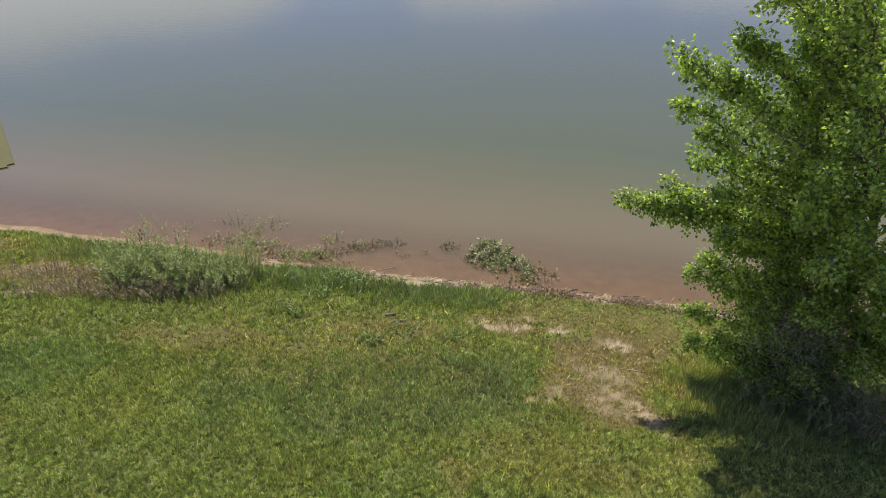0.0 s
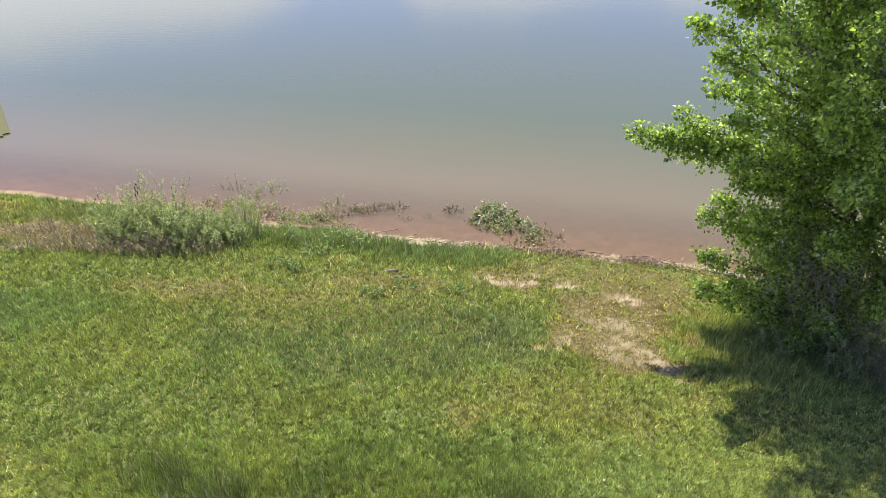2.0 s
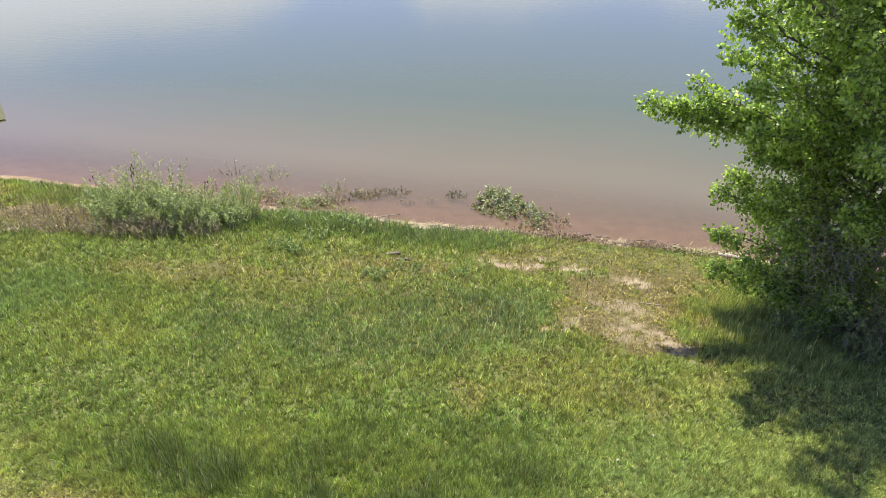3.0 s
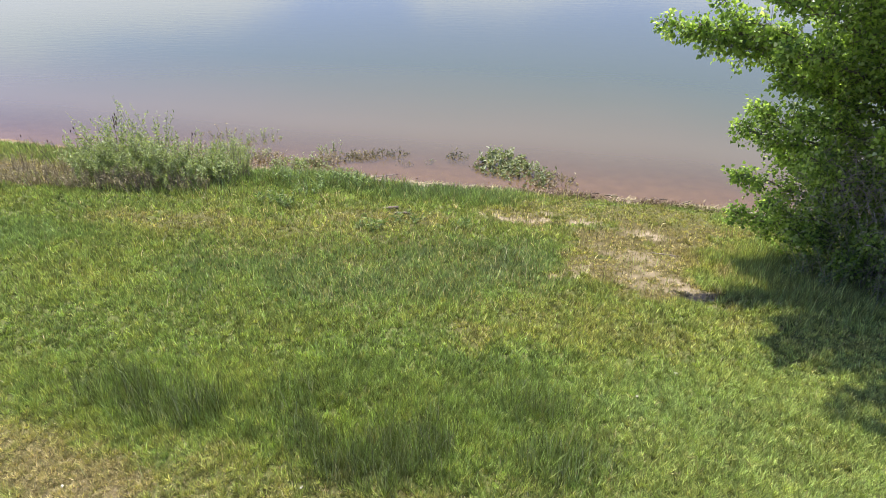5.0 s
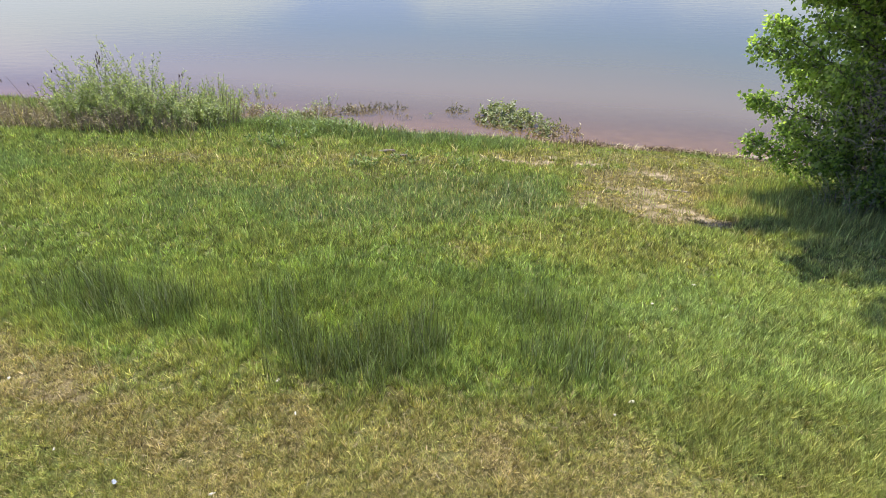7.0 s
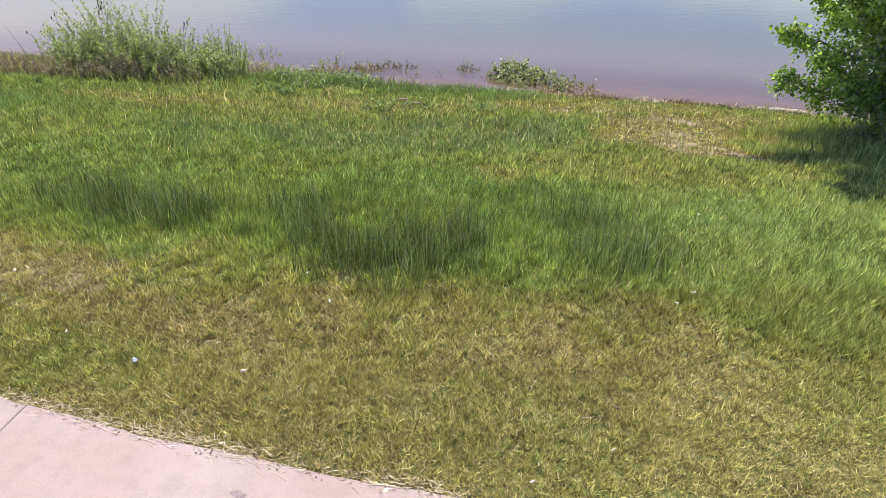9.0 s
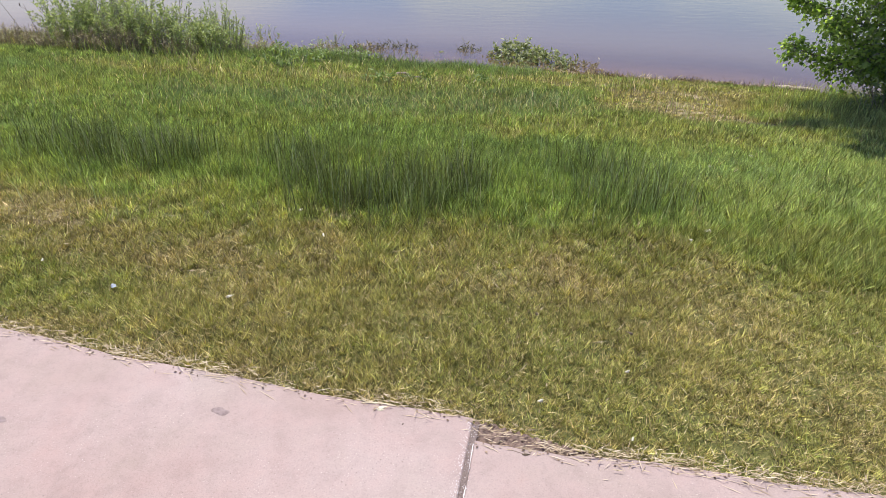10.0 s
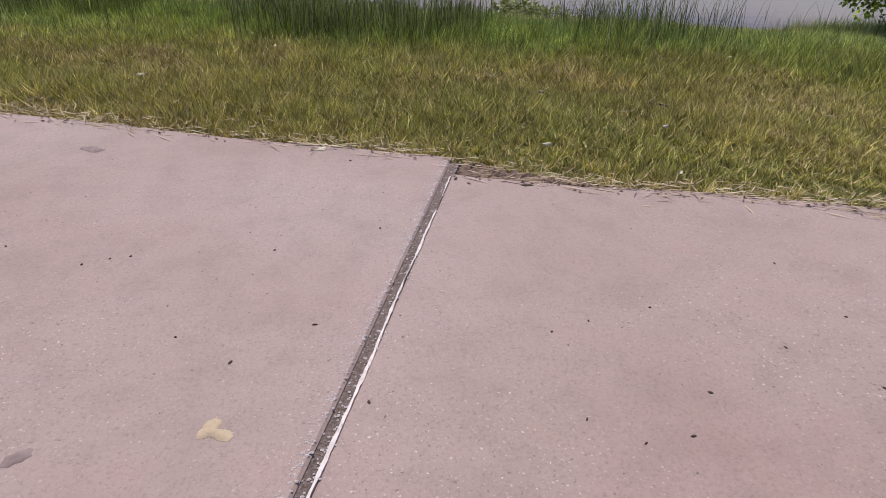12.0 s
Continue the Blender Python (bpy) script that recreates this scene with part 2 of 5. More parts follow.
def water_material():
    """Turbid lake water: silt colour with depth, clear over the shallows, sky on its face."""
    m, n, l, b = material("water")
    n.remove(b)
    pos = n.new("ShaderNodeTexCoord").outputs["Object"]
    mp = n.new("ShaderNodeMapping")
    mp.inputs["Scale"].default_value = (0.5, 1.6, 1.0)
    l.new(pos, mp.inputs["Vector"])
    ripple = noise_node(n, l, 3.2, 4, 0.6, mp.outputs["Vector"])
    u = n.new("ShaderNodeBump")
    u.inputs["Strength"].default_value, u.inputs["Distance"].default_value = 0.05, 0.05
    l.new(ripple, u.inputs["Height"])
    depth = attribute(n, "depth")
    cloudy = noise_node(n, l, 0.35, 4)
    hue = math_node(n, l, "ADD", depth, math_node(n, l, "MULTIPLY", math_node(n, l, "SUBTRACT", cloudy, 0.5), 0.12))
    silt = ramp(n, l, hue, [(0.0, (0.152, 0.112, 0.062)), (0.28, (0.112, 0.093, 0.052)), (0.65, (0.086, 0.085, 0.041)), (1.0, (0.068, 0.078, 0.036))])
    body = n.new("ShaderNodeBsdfDiffuse")
    l.new(silt, body.inputs["Color"])
    clear = n.new("ShaderNodeBsdfTransparent")
    clear.inputs["Color"].default_value = (0.86, 0.80, 0.74, 1)
    thick = n.new("ShaderNodeMapRange")
    thick.interpolation_type = "SMOOTHSTEP"
    thick.inputs["From Min"].default_value, thick.inputs["From Max"].default_value = -0.06, 0.32
    thick.inputs["To Min"].default_value = 0.2
    l.new(depth, thick.inputs["Value"])
    under = n.new("ShaderNodeMixShader")
    l.new(thick.outputs["Result"], under.inputs["Fac"])
    l.new(clear.outputs["BSDF"], under.inputs[1])
    l.new(body.outputs["BSDF"], under.inputs[2])
    gloss = n.new("ShaderNodeBsdfGlossy")
    gloss.inputs["Roughness"].default_value = 0.08
    l.new(u.outputs["Normal"], gloss.inputs["Normal"])
    fr = n.new("ShaderNodeFresnel")
    fr.inputs["IOR"].default_value = 1.333
    l.new(u.outputs["Normal"], fr.inputs["Normal"])
    top = n.new("ShaderNodeMixShader")
    l.new(fr.outputs["Fac"], top.inputs["Fac"])
    l.new(under.outputs["Shader"], top.inputs[1])
    l.new(gloss.outputs["BSDF"], top.inputs[2])
    l.new(top.outputs["Shader"], n["Material Output"].inputs["Surface"])
    return m


def leaf_material(name, stops, through_light=0.35, rough=0.5, source="island"):
    """Blades and leaves: colour by a value stored with each blade, or by chance; some light passes through."""
    m, n, l, b = material(name, rough)
    b.inputs["Specular IOR Level"].default_value = 0.22
    if source == "island":
        fac = n.new("ShaderNodeNewGeometry").outputs["Random Per Island"]
    else:
        fac = attribute(n, source)
    col = ramp(n, l, fac, stops)
    blotch = noise_node(n, l, 25, 3)
    col = mix(n, l, 0.35, col, ramp(n, l, blotch, [(0.3, (0.55, 0.55, 0.5)), (0.7, (1.0, 1.0, 1.0))]), "MULTIPLY")
    if source != "island":
        each = n.new("ShaderNodeNewGeometry").outputs["Random Per Island"]
        col = mix(n, l, 1.0, col, ramp(n, l, each, [(0.0, (0.40, 0.40, 0.40)), (0.5, (0.95, 0.95, 0.95)), (0.80, (1.3, 1.3, 1.32)), (1.0, (2.1, 2.05, 2.3))]), "MULTIPLY")
        col = mix(n, l, 1.0, col, ramp(n, l, attribute(n, "tuft"), [(0.0, (0.34, 0.34, 0.34)), (0.4, (1.0, 1.0, 0.98)), (0.75, (1.46, 1.46, 1.45)), (1.0, (2.1, 2.07, 2.1))]), "MULTIPLY")
    l.new(col, b.inputs["Base Color"])
    t = n.new("ShaderNodeBsdfTranslucent")
    l.new(mix(n, l, 1.0, col, (1.3, 1.3, 0.62), "MULTIPLY"), t.inputs["Color"])
    s = n.new("ShaderNodeMixShader")
    s.inputs["Fac"].default_value = through_light
    l.new(b.outputs["BSDF"], s.inputs[1])
    l.new(t.outputs["BSDF"], s.inputs[2])
    l.new(s.outputs["Shader"], n["Material Output"].inputs["Surface"])
    return m


def concrete_material():
    m, n, l, b = material("concrete", 0.85)
    wide, mid, fine = noise_node(n, l, 1.3, 5), noise_node(n, l, 14, 6, 0.65), noise_node(n, l, 260, 3, 0.7)
    col = ramp(n, l, wide, [(0.3, (0.236, 0.168, 0.142)), (0.7, (0.268, 0.209, 0.183))])
    col = mix(n, l, 0.5, col, ramp(n, l, mid, [(0.25, (0.70, 0.68, 0.67)), (0.55, (1.0, 1.0, 1.0)), (0.8, (1.02, 0.94, 0.91))]), "MULTIPLY")
    col = mix(n, l, 0.3, col, ramp(n, l, fine, [(0.30, (0.30, 0.27, 0.26)), (0.46, (0.98, 0.98, 0.98)), (0.70, (1.3, 1.3, 1.3))]), "MULTIPLY")
    patch = noise_node(n, l, 4.5, 4, 0.6)
    col = mix(n, l, 0.6, col, ramp(n, l, patch, [(0.34, (1.03, 0.97, 0.965)), (0.5, (1.0, 1.0, 1.0)), (0.66, (0.94, 0.97, 0.93))]), "MULTIPLY")
    fleck = noise_node(n, l, 210, 2, 0.5)
    where = ramp(n, l, noise_node(n, l, 2.6, 3), [(0.38, (0.15, 0.15, 0.15)), (0.62, (1, 1, 1))])
    col = mix(n, l, mix(n, l, 1.0, ramp(n, l, fleck, [(0.66, (0, 0, 0)), (0.72, (0.8, 0.8, 0.8))]), where, "MULTIPLY"), col, (0.46, 0.39, 0.35))
    pit = noise_node(n, l, 180, 2, 0.6)
    col = mix(n, l, mix(n, l, 1.0, ramp(n, l, pit, [(0.28, (0.75, 0.75, 0.75)), (0.35, (0, 0, 0))]), where, "MULTIPLY"), col, (0.10, 0.075, 0.065))
    l.new(col, b.inputs["Base Color"])
    bump(n, l, b, mix(n, l, 0.5, fine, mid), 0.35, 0.004)
    return m


def plain(name, dark, light, scale=20, rough=0.8, relief=0.4, reach=0.01):
    m, n, l, b = material(name, rough)
    f = noise_node(n, l, scale, 5, 0.65)
    l.new(ramp(n, l, f, [(0.3, dark), (0.7, light)]), b.inputs["Base Color"])
    bump(n, l, b, f, relief, reach)
    return m


SOIL, WATER, CONCRETE = soil_material(), water_material(), concrete_material()
GRASS_STOPS = [(0.0, (0.53, 0.44, 0.25)), (0.22, (0.42, 0.355, 0.14)), (0.42, (0.365, 0.368, 0.095)), (0.62, (0.270, 0.350, 0.088)), (0.80, (0.210, 0.275, 0.098)), (0.9, (0.225, 0.276, 0.118)), (1.0, (0.27, 0.31, 0.17))]
GRASS = leaf_material("grass_blade", GRASS_STOPS, 0.12, 0.6, "tint")
MOWN = leaf_material("mown_grass_blade", [(p, (0.87 * r, 0.83 * g, 0.80 * b)) for p, (r, g, b) in GRASS_STOPS], 0.10, 0.65, "tint")
# the low stops hold the bunches' self-shade, below the blades' own green
BUNCH = leaf_material("shaded_bunch_grass", [(0.0, (0.055, 0.062, 0.020)), (0.4, (0.115, 0.135, 0.036)), (0.72, (0.20, 0.235, 0.070)), (0.92, (0.34, 0.37, 0.17)), (1.0, (0.50, 0.47, 0.30))], 0.12, 0.55)
COTTONWOOD = leaf_material("cottonwood_leaf", [(0.0, (0.075, 0.13, 0.032)), (0.5, (0.275, 0.405, 0.088)), (0.93, (0.45, 0.58, 0.16)), (1.0, (0.62, 0.65, 0.46))], 0.62, 0.32)
COTTONWOOD.node_tree.nodes["Principled BSDF"].inputs["Specular IOR Level"].default_value = 0.32
WILLOW = leaf_material("willow_leaf", [(0.0, (0.14, 0.185, 0.06)), (0.55, (0.29, 0.355, 0.14)), (1.0, (0.47, 0.51, 0.28))], 0.38, 0.6)
DARKWEED = leaf_material("soaked_weed", [(0.0, (0.06, 0.055, 0.03)), (0.6, (0.14, 0.14, 0.075)), (1.0, (0.28, 0.28, 0.16))], 0.2, 0.7)
SHOREPLANT = leaf_material("shore_leaf", [(0.0, (0.12, 0.15, 0.06)), (0.6, (0.23, 0.27, 0.12)), (1.0, (0.44, 0.45, 0.28))], 0.3, 0.6)
BROADLEAF = leaf_material("broad_leaf", [(0.0, (0.10, 0.15, 0.045)), (0.6, (0.19, 0.26, 0.08)), (1.0, (0.32, 0.38, 0.15))], 0.3, 0.65)
DEADWEED = leaf_material("dead_weed", [(0.0, (0.15, 0.12, 0.06)), (0.6, (0.31, 0.26, 0.145)), (1.0, (0.50, 0.43, 0.26))], 0.15, 0.8)
DEBRIS = leaf_material("soaked_debris", [(0.0, (0.06, 0.038, 0.024)), (0.6, (0.16, 0.105, 0.068)), (1.0, (0.36, 0.27, 0.18))], 0.05, 0.8)
THATCH = leaf_material("thatch", [(0.0, (0.10, 0.065, 0.026)), (0.45, (0.27, 0.20, 0.072)), (0.8, (0.45, 0.36, 0.155)), (1.0, (0.62, 0.52, 0.29))], 0.15, 0.7)
STRAWSTALK = plain("dry_stalk", (0.36, 0.29, 0.17), (0.56, 0.47, 0.31), 60, 0.7)
STRAW = leaf_material("straw_stalk", [(0.0, (0.27, 0.195, 0.115)), (0.6, (0.47, 0.375, 0.245)), (1.0, (0.60, 0.50, 0.37))], 0.15, 0.6)
BARK = plain("bark", (0.06, 0.047, 0.034), (0.17, 0.14, 0.11), 18, 0.9, 0.8, 0.02)
TWIG = plain("dead_twig", (0.15, 0.12, 0.085), (0.32, 0.265, 0.20), 30, 0.9)
DEADTWIG = plain("bleached_twig", (0.20, 0.165, 0.12), (0.40, 0.34, 0.27), 30, 0.9)
DRIFT = plain("driftwood", (0.15, 0.11, 0.075), (0.36, 0.30, 0.23), 22, 0.85)
DARKWOOD = plain("wet_wood", (0.045, 0.03, 0.02), (0.13, 0.09, 0.06), 25, 0.7)
SEED = plain("seed_head", (0.035, 0.02, 0.012), (0.09, 0.05, 0.03), 60, 0.9)
FILLER = plain("joint_filler", (0.075, 0.052, 0.042), (0.25, 0.19, 0.16), 240, 0.95, 1.0, 0.008)
SEALANT = plain("sealant", (0.38, 0.33, 0.30), (0.60, 0.55, 0.51), 70, 0.7, 0.5, 0.004)
EARTH = plain("damp_earth", (0.076, 0.047, 0.034), (0.204, 0.140, 0.102), 60, 0.95, 0.9, 0.012)
HULL = plain("hull_paint", (0.052, 0.05, 0.010), (0.072, 0.068, 0.016), 5, 0.9, 0.1)
PALE = plain("bleached_leaf", (0.30, 0.27, 0.18), (0.48, 0.44, 0.32), 80, 0.7)
GREYBIT = plain("grey_scrap", (0.14, 0.15, 0.16), (0.27, 0.29, 0.30), 80, 0.7)
BROWNLEAF = plain("withered_leaf", (0.04, 0.028, 0.016), (0.12, 0.085, 0.045), 80, 0.8)
STAIN = plain("grey_stain", (0.12, 0.085, 0.075), (0.21, 0.16, 0.145), 60, 0.9, 0.2, 0.002)
YELLOW = plain("yellow_stain", (0.27, 0.195, 0.125), (0.38, 0.305, 0.19), 110, 0.8, 0.3, 0.003)
CRUMB = plain("dark_crumb", (0.03, 0.02, 0.014), (0.09, 0.06, 0.045), 200, 0.9)
PEBBLE = plain("pebble", (0.10, 0.075, 0.065), (0.36, 0.29, 0.26), 40, 0.85)


# ---- mesh helpers ----
def part(name, bm, mat, parent=None, label=""):
    """Links a bmesh as one mesh object under its thing."""
    me = bpy.data.meshes.new(name)
    bm.to_mesh(me)
    bm.free()
    me.materials.append(mat)
    ob = new(name, me)
    ob.parent = parent
    return tagged(ob, label)


def from_arrays(name, verts, sizes, corners, mat, parent=None, smooth=False, **values):
    """A mesh object from flat arrays: places, corners per face, and corner indices. values: numbers stored with each vertex."""
    me = bpy.data.meshes.new(name)
    me.vertices.add(len(verts))
    me.vertices.foreach_set("co", np.ascontiguousarray(verts, np.float32).ravel())
    me.loops.add(len(corners))
    me.loops.foreach_set("vertex_index", np.ascontiguousarray(corners, np.int32))
    me.polygons.add(len(sizes))
    me.polygons.foreach_set("loop_start", np.r_[0, np.cumsum(sizes)[:-1]].astype(np.int32))
    me.update(calc_edges=True)
    for key, v in values.items():
        me.attributes.new(key, "FLOAT", "POINT").data.foreach_set("value", np.ascontiguousarray(v, np.float32))
    if smooth:
        me.polygons.foreach_set("use_smooth", np.ones(len(sizes), bool))
    me.materials.append(mat)
    ob = new(name, me)
    ob.parent = parent
    return ob


def grid_sheet(name, xs, ys, height, mat, **values):
    X, Y = np.meshgrid(xs, ys, indexing="ij")
    x, y = X.ravel(), Y.ravel()
    nx, ny = len(xs), len(ys)
    i = (np.arange(nx - 1)[:, None] * ny + np.arange(ny - 1)).ravel()
    quads = np.stack([i, i + ny, i + ny + 1, i + 1], 1)
    return from_arrays(name, np.stack([x, y, height(x, y)], 1), np.full(len(i), 4), quads.ravel(), mat, smooth=True, **{k: f(x, y) for k, f in values.items()})


def blades(name, roots, height, width, lean, mat, tint, rng, parent=None, segments=2, bend=0.5, heading=None, tuft=None):
    """Thin tapered blades on given roots; lean is in metres at the tip."""
    n = len(roots)
    tuft = rng.random(n) if tuft is None else tuft
    a = rng.uniform(0, 2 * np.pi, n)
    side = np.stack([np.cos(a), np.sin(a), 0 * a], 1) * (width / 2)[:, None]
    b = rng.uniform(0, 2 * np.pi, n) if heading is None else heading
    tip = roots + np.stack([np.cos(b) * lean, np.sin(b) * lean, height], 1)
    if segments == 1:
        verts = np.stack([roots - side, roots + side, tip], 1)
        k = np.arange(n)[:, None] * 3 + np.arange(3)
        return from_arrays(name, verts.reshape(-1, 3), np.full(n, 3), k.ravel(), mat, parent, tint=np.repeat(tint, 3), tuft=np.repeat(tuft, 3))
    mid = roots + (tip - roots) * [[bend * 0.62, bend * 0.62, 0.6]]
    verts = np.stack([roots - side, roots + side, mid + side * 0.75, mid - side * 0.75, tip], 1)
    k = np.arange(n)[:, None] * 5
    corners = np.concatenate([k + [0, 1, 2, 3], k + [3, 2, 4]], 1)
    return from_arrays(name, verts.reshape(-1, 3), np.tile([4, 3], n), corners.ravel(), mat, parent, tint=np.repeat(tint, 5), tuft=np.repeat(tuft, 5))


def tubes(lines, sides=5):
    """Arrays of tapered tubes along polylines: a list of (points, radii)."""
    verts, sizes, corners, base = [], [], [], 0
    ang = np.linspace(0, 2 * np.pi, sides, endpoint=False)
    for pts, radii in lines:
        pts, radii = np.asarray(pts, float), np.asarray(radii, float)
        way = np.gradient(pts, axis=0)
        way /= np.linalg.norm(way, axis=1, keepdims=True) + 1e-9
        ref = np.where(np.abs(way[:, 2:3]) > 0.9, [[1.0, 0, 0]], [[0, 0, 1.0]])
        u = np.cross(way, ref)
        u /= np.linalg.norm(u, axis=1, keepdims=True) + 1e-9
        v = np.cross(way, u)
        ring = pts[:, None] + radii[:, None, None] * (np.cos(ang)[None, :, None] * u[:, None] + np.sin(ang)[None, :, None] * v[:, None])
        verts.append(ring.reshape(-1, 3))
        m = len(pts)
        i = np.arange(m - 1)[:, None] * sides
        j = np.arange(sides)
        j2 = (j + 1) % sides
        q = np.stack([i + j, i + j2, i + sides + j2, i + sides + j], -1).reshape(-1, 4) + base
        corners.append(q.ravel())
        sizes.append(np.full(len(q), 4))
        caps = np.r_[np.arange(sides)[::-1] + base, np.arange(sides) + base + (m - 1) * sides]
        corners.append(caps)
        sizes.append(np.array([sides, sides]))
        base += m * sides
    return np.concatenate(verts), np.concatenate(sizes), np.concatenate(corners)


def tube_part(name, lines, mat, parent=None, label="", sides=5):
    return tagged(from_arrays(name, *tubes(lines, sides), mat, parent, smooth=True), label)


def leaf_mesh(name, at, way, up, length, width, mat, parent=None, fold=0.18, shape=0.35):
    """Folded leaves: at the stalk's end, pointing along way, face towards up. shape: where along it a leaf is widest."""
    way = way / (np.linalg.norm(way, axis=1, keepdims=True) + 1e-9)
    side = np.cross(way, up)
    side /= np.linalg.norm(side, axis=1, keepdims=True) + 1e-9
    face = np.cross(side, way)
    n, L, W = len(at), length[:, None], width[:, None]
    lift = face * W * fold
    verts = np.stack([at, at + way * L * shape - side * W * 0.5 + lift, at + way * L, at + way * L * shape + side * W * 0.5 + lift], 1)
    k = np.arange(n)[:, None] * 4
    corners = np.concatenate([k + [0, 1, 2], k + [0, 2, 3]], 1)
    return from_arrays(name, verts.reshape(-1, 3), np.full(2 * n, 3), corners.ravel(), mat, parent)


def unit(v):
    return v / (np.linalg.norm(v, axis=-1, keepdims=True) + 1e-9)


def empty(name, x, y, z, label, category, group="", kind=""):
    ob = new(name)
    ob.location = (x, y, z)
    return tagged(ob, label, category, group, kind)


def settle(thing):
    """Lets parts built in world places keep them under a thing that stands elsewhere."""
    bpy.context.view_layer.update()
    for o in thing.children:
        o.matrix_parent_inverse = thing.matrix_world.inverted()


# ---- ground and water ----
FAR = np.array([25, 60, 150, 400, 1200, 3000.0])
gx = np.r_[-FAR[::-1], np.arange(-14, 9.01, 0.08), FAR]
gy = np.r_[-FAR[::-1], np.arange(-4, 16.01, 0.08), FAR]
wet = lambda x, y: np.clip((0.07 - shore_distance(x, y)) / 0.14, 0, 1)
ground = grid_sheet("ground", gx, gy, land, SOIL, sand=lambda x, y: np.maximum(bare(x, y) * (0.55 + 0.45 * vnoise(x, y, 0.2, 60)), np.clip((beach(x) + 0.15 - shore_distance(x, y)) / 0.15, 0, 1) * (0.45 + 0.8 * vnoise(x, y, 0.35, 61)).clip(0, 1)), mud=wet, dry=lambda x, y: np.clip(1.2 * straw(x, y), 0, 1))
tagged(ground, "grassy bank of sandy soil sloping down to a lake", "ground", kind="structure")
wy = np.r_[np.arange(7.5, 24, 0.1), 26, 30, 40, FAR[1:]]
wx = np.r_[-FAR[::-1], np.arange(-20, 14.01, 0.25), FAR]
water = grid_sheet("water", wx, wy, lambda x, y: 0 * x, WATER, depth=lambda x, y: np.clip(-land(x, y), 0, 5))
tagged(water, "calm murky lake water, reddish over the shallows", "lake", kind="structure")


# ---- footpath of concrete slabs ----
PATH_TOP = 1.448
corner = Vector((-0.230, 1.251, 0))
along, across = Vector((0.9820, -0.1888, 0)), Vector((-0.1888, -0.9820, 0))
pavement = empty("pavement", -0.235, 0.1, PATH_TOP, "pinkish-grey concrete footpath of large slabs beside the grass", "footpath", kind="structure")


def path_edge(s):
    """How far the path's edge bends away from the straight line through the joint."""
    return np.interp(s, [-13, -5.5, -3.6, -1.96, -1.34, -0.94, -0.42, 0, 0.28, 0.5, 1.2, 1.8, 5.4], [-3.9, -0.95, -0.42, -0.116, -0.052, -0.03, -0.005, 0, 0, -0.018, -0.028, -0.028, 0.22])


def slab(start, end, setback, turn, name="concrete_slab"):
    """One slab from start to end along the path's edge; the outer edge slightly wavy and rounded."""
    bm = bmesh.new()
    rng = random.Random(int(start * 100) + 7)
    cols = 40
    far, near = [], []
    for i in range(cols + 1):
        s = start + (end - start) * i / cols
        wob = 0.004 * math.sin(9 * s) + rng.uniform(-0.003, 0.003)
        far.append((s, setback + float(path_edge(s)) + wob))
        near.append((s, 2.45))
    rows = []
    for k, (dz, inset) in enumerate(((-0.11, 0.0), (-0.003, 0.0), (0.0, 0.004))):
        loop = []
        for s, v in far:
            e = inset * (1 if k == 2 else 0)
            s2 = min(max(s, start + e), end - e)
            loop.append((s2, v + e, dz))
        for s, v in reversed(near):
            e = inset * (1 if k == 2 else 0)
            s2 = min(max(s, start + e), end - e)
            loop.append((s2, v - e, dz))
        rows.append([bm.verts.new(p) for p in loop])
    n = len(rows[0])
    for a, b in zip(rows, rows[1:]):
        for i in range(n):
            bm.faces.new((a[i], a[(i + 1) % n], b[(i + 1) % n], b[i]))
    top = rows[2]
    for i in range(cols):
        bm.faces.new((top[i], top[i + 1], top[n - 2 - i], top[n - 1 - i]))
    swing = Matrix.Rotation(turn, 4, "Z")
    basis = Matrix(((along.x, across.x, 0, corner.x), (along.y, across.y, 0, corner.y), (0, 0, 1, PATH_TOP), (0, 0, 0, 1)))
    pivot = Matrix.Translation((start if turn < 0 else end, 0, 0))
    bm.transform(basis @ pivot @ swing @ pivot.inverted())
    bmesh.ops.recalc_face_normals(bm, faces=bm.faces)
    return part(name, bm, CONCRETE, pavement)


slab(-1.80, -0.006, 0.0, 0.0)
slab(0.012, 1.82, 0.085, 0.0)
slab(-3.62, -1.8025, 0.0, 0.0)
slab(1.824, 3.6, 0.06, 0.0)
slab(3.604, 5.4, 0.06, 0.0)
slab(-5.43, -3.624, 0.0, 0.0)
for k in range(4):
    slab(5.404 + 1.81 * k, 7.21 + 1.81 * k, 0.06, 0.0)
    slab(-7.24 - 1.81 * k, -5.434 - 1.81 * k, 0.0, 0.0)


def path_point(s, v, dz=0.0):
    p = corner + along * s + across * v
    return (p.x, p.y, PATH_TOP + dz)


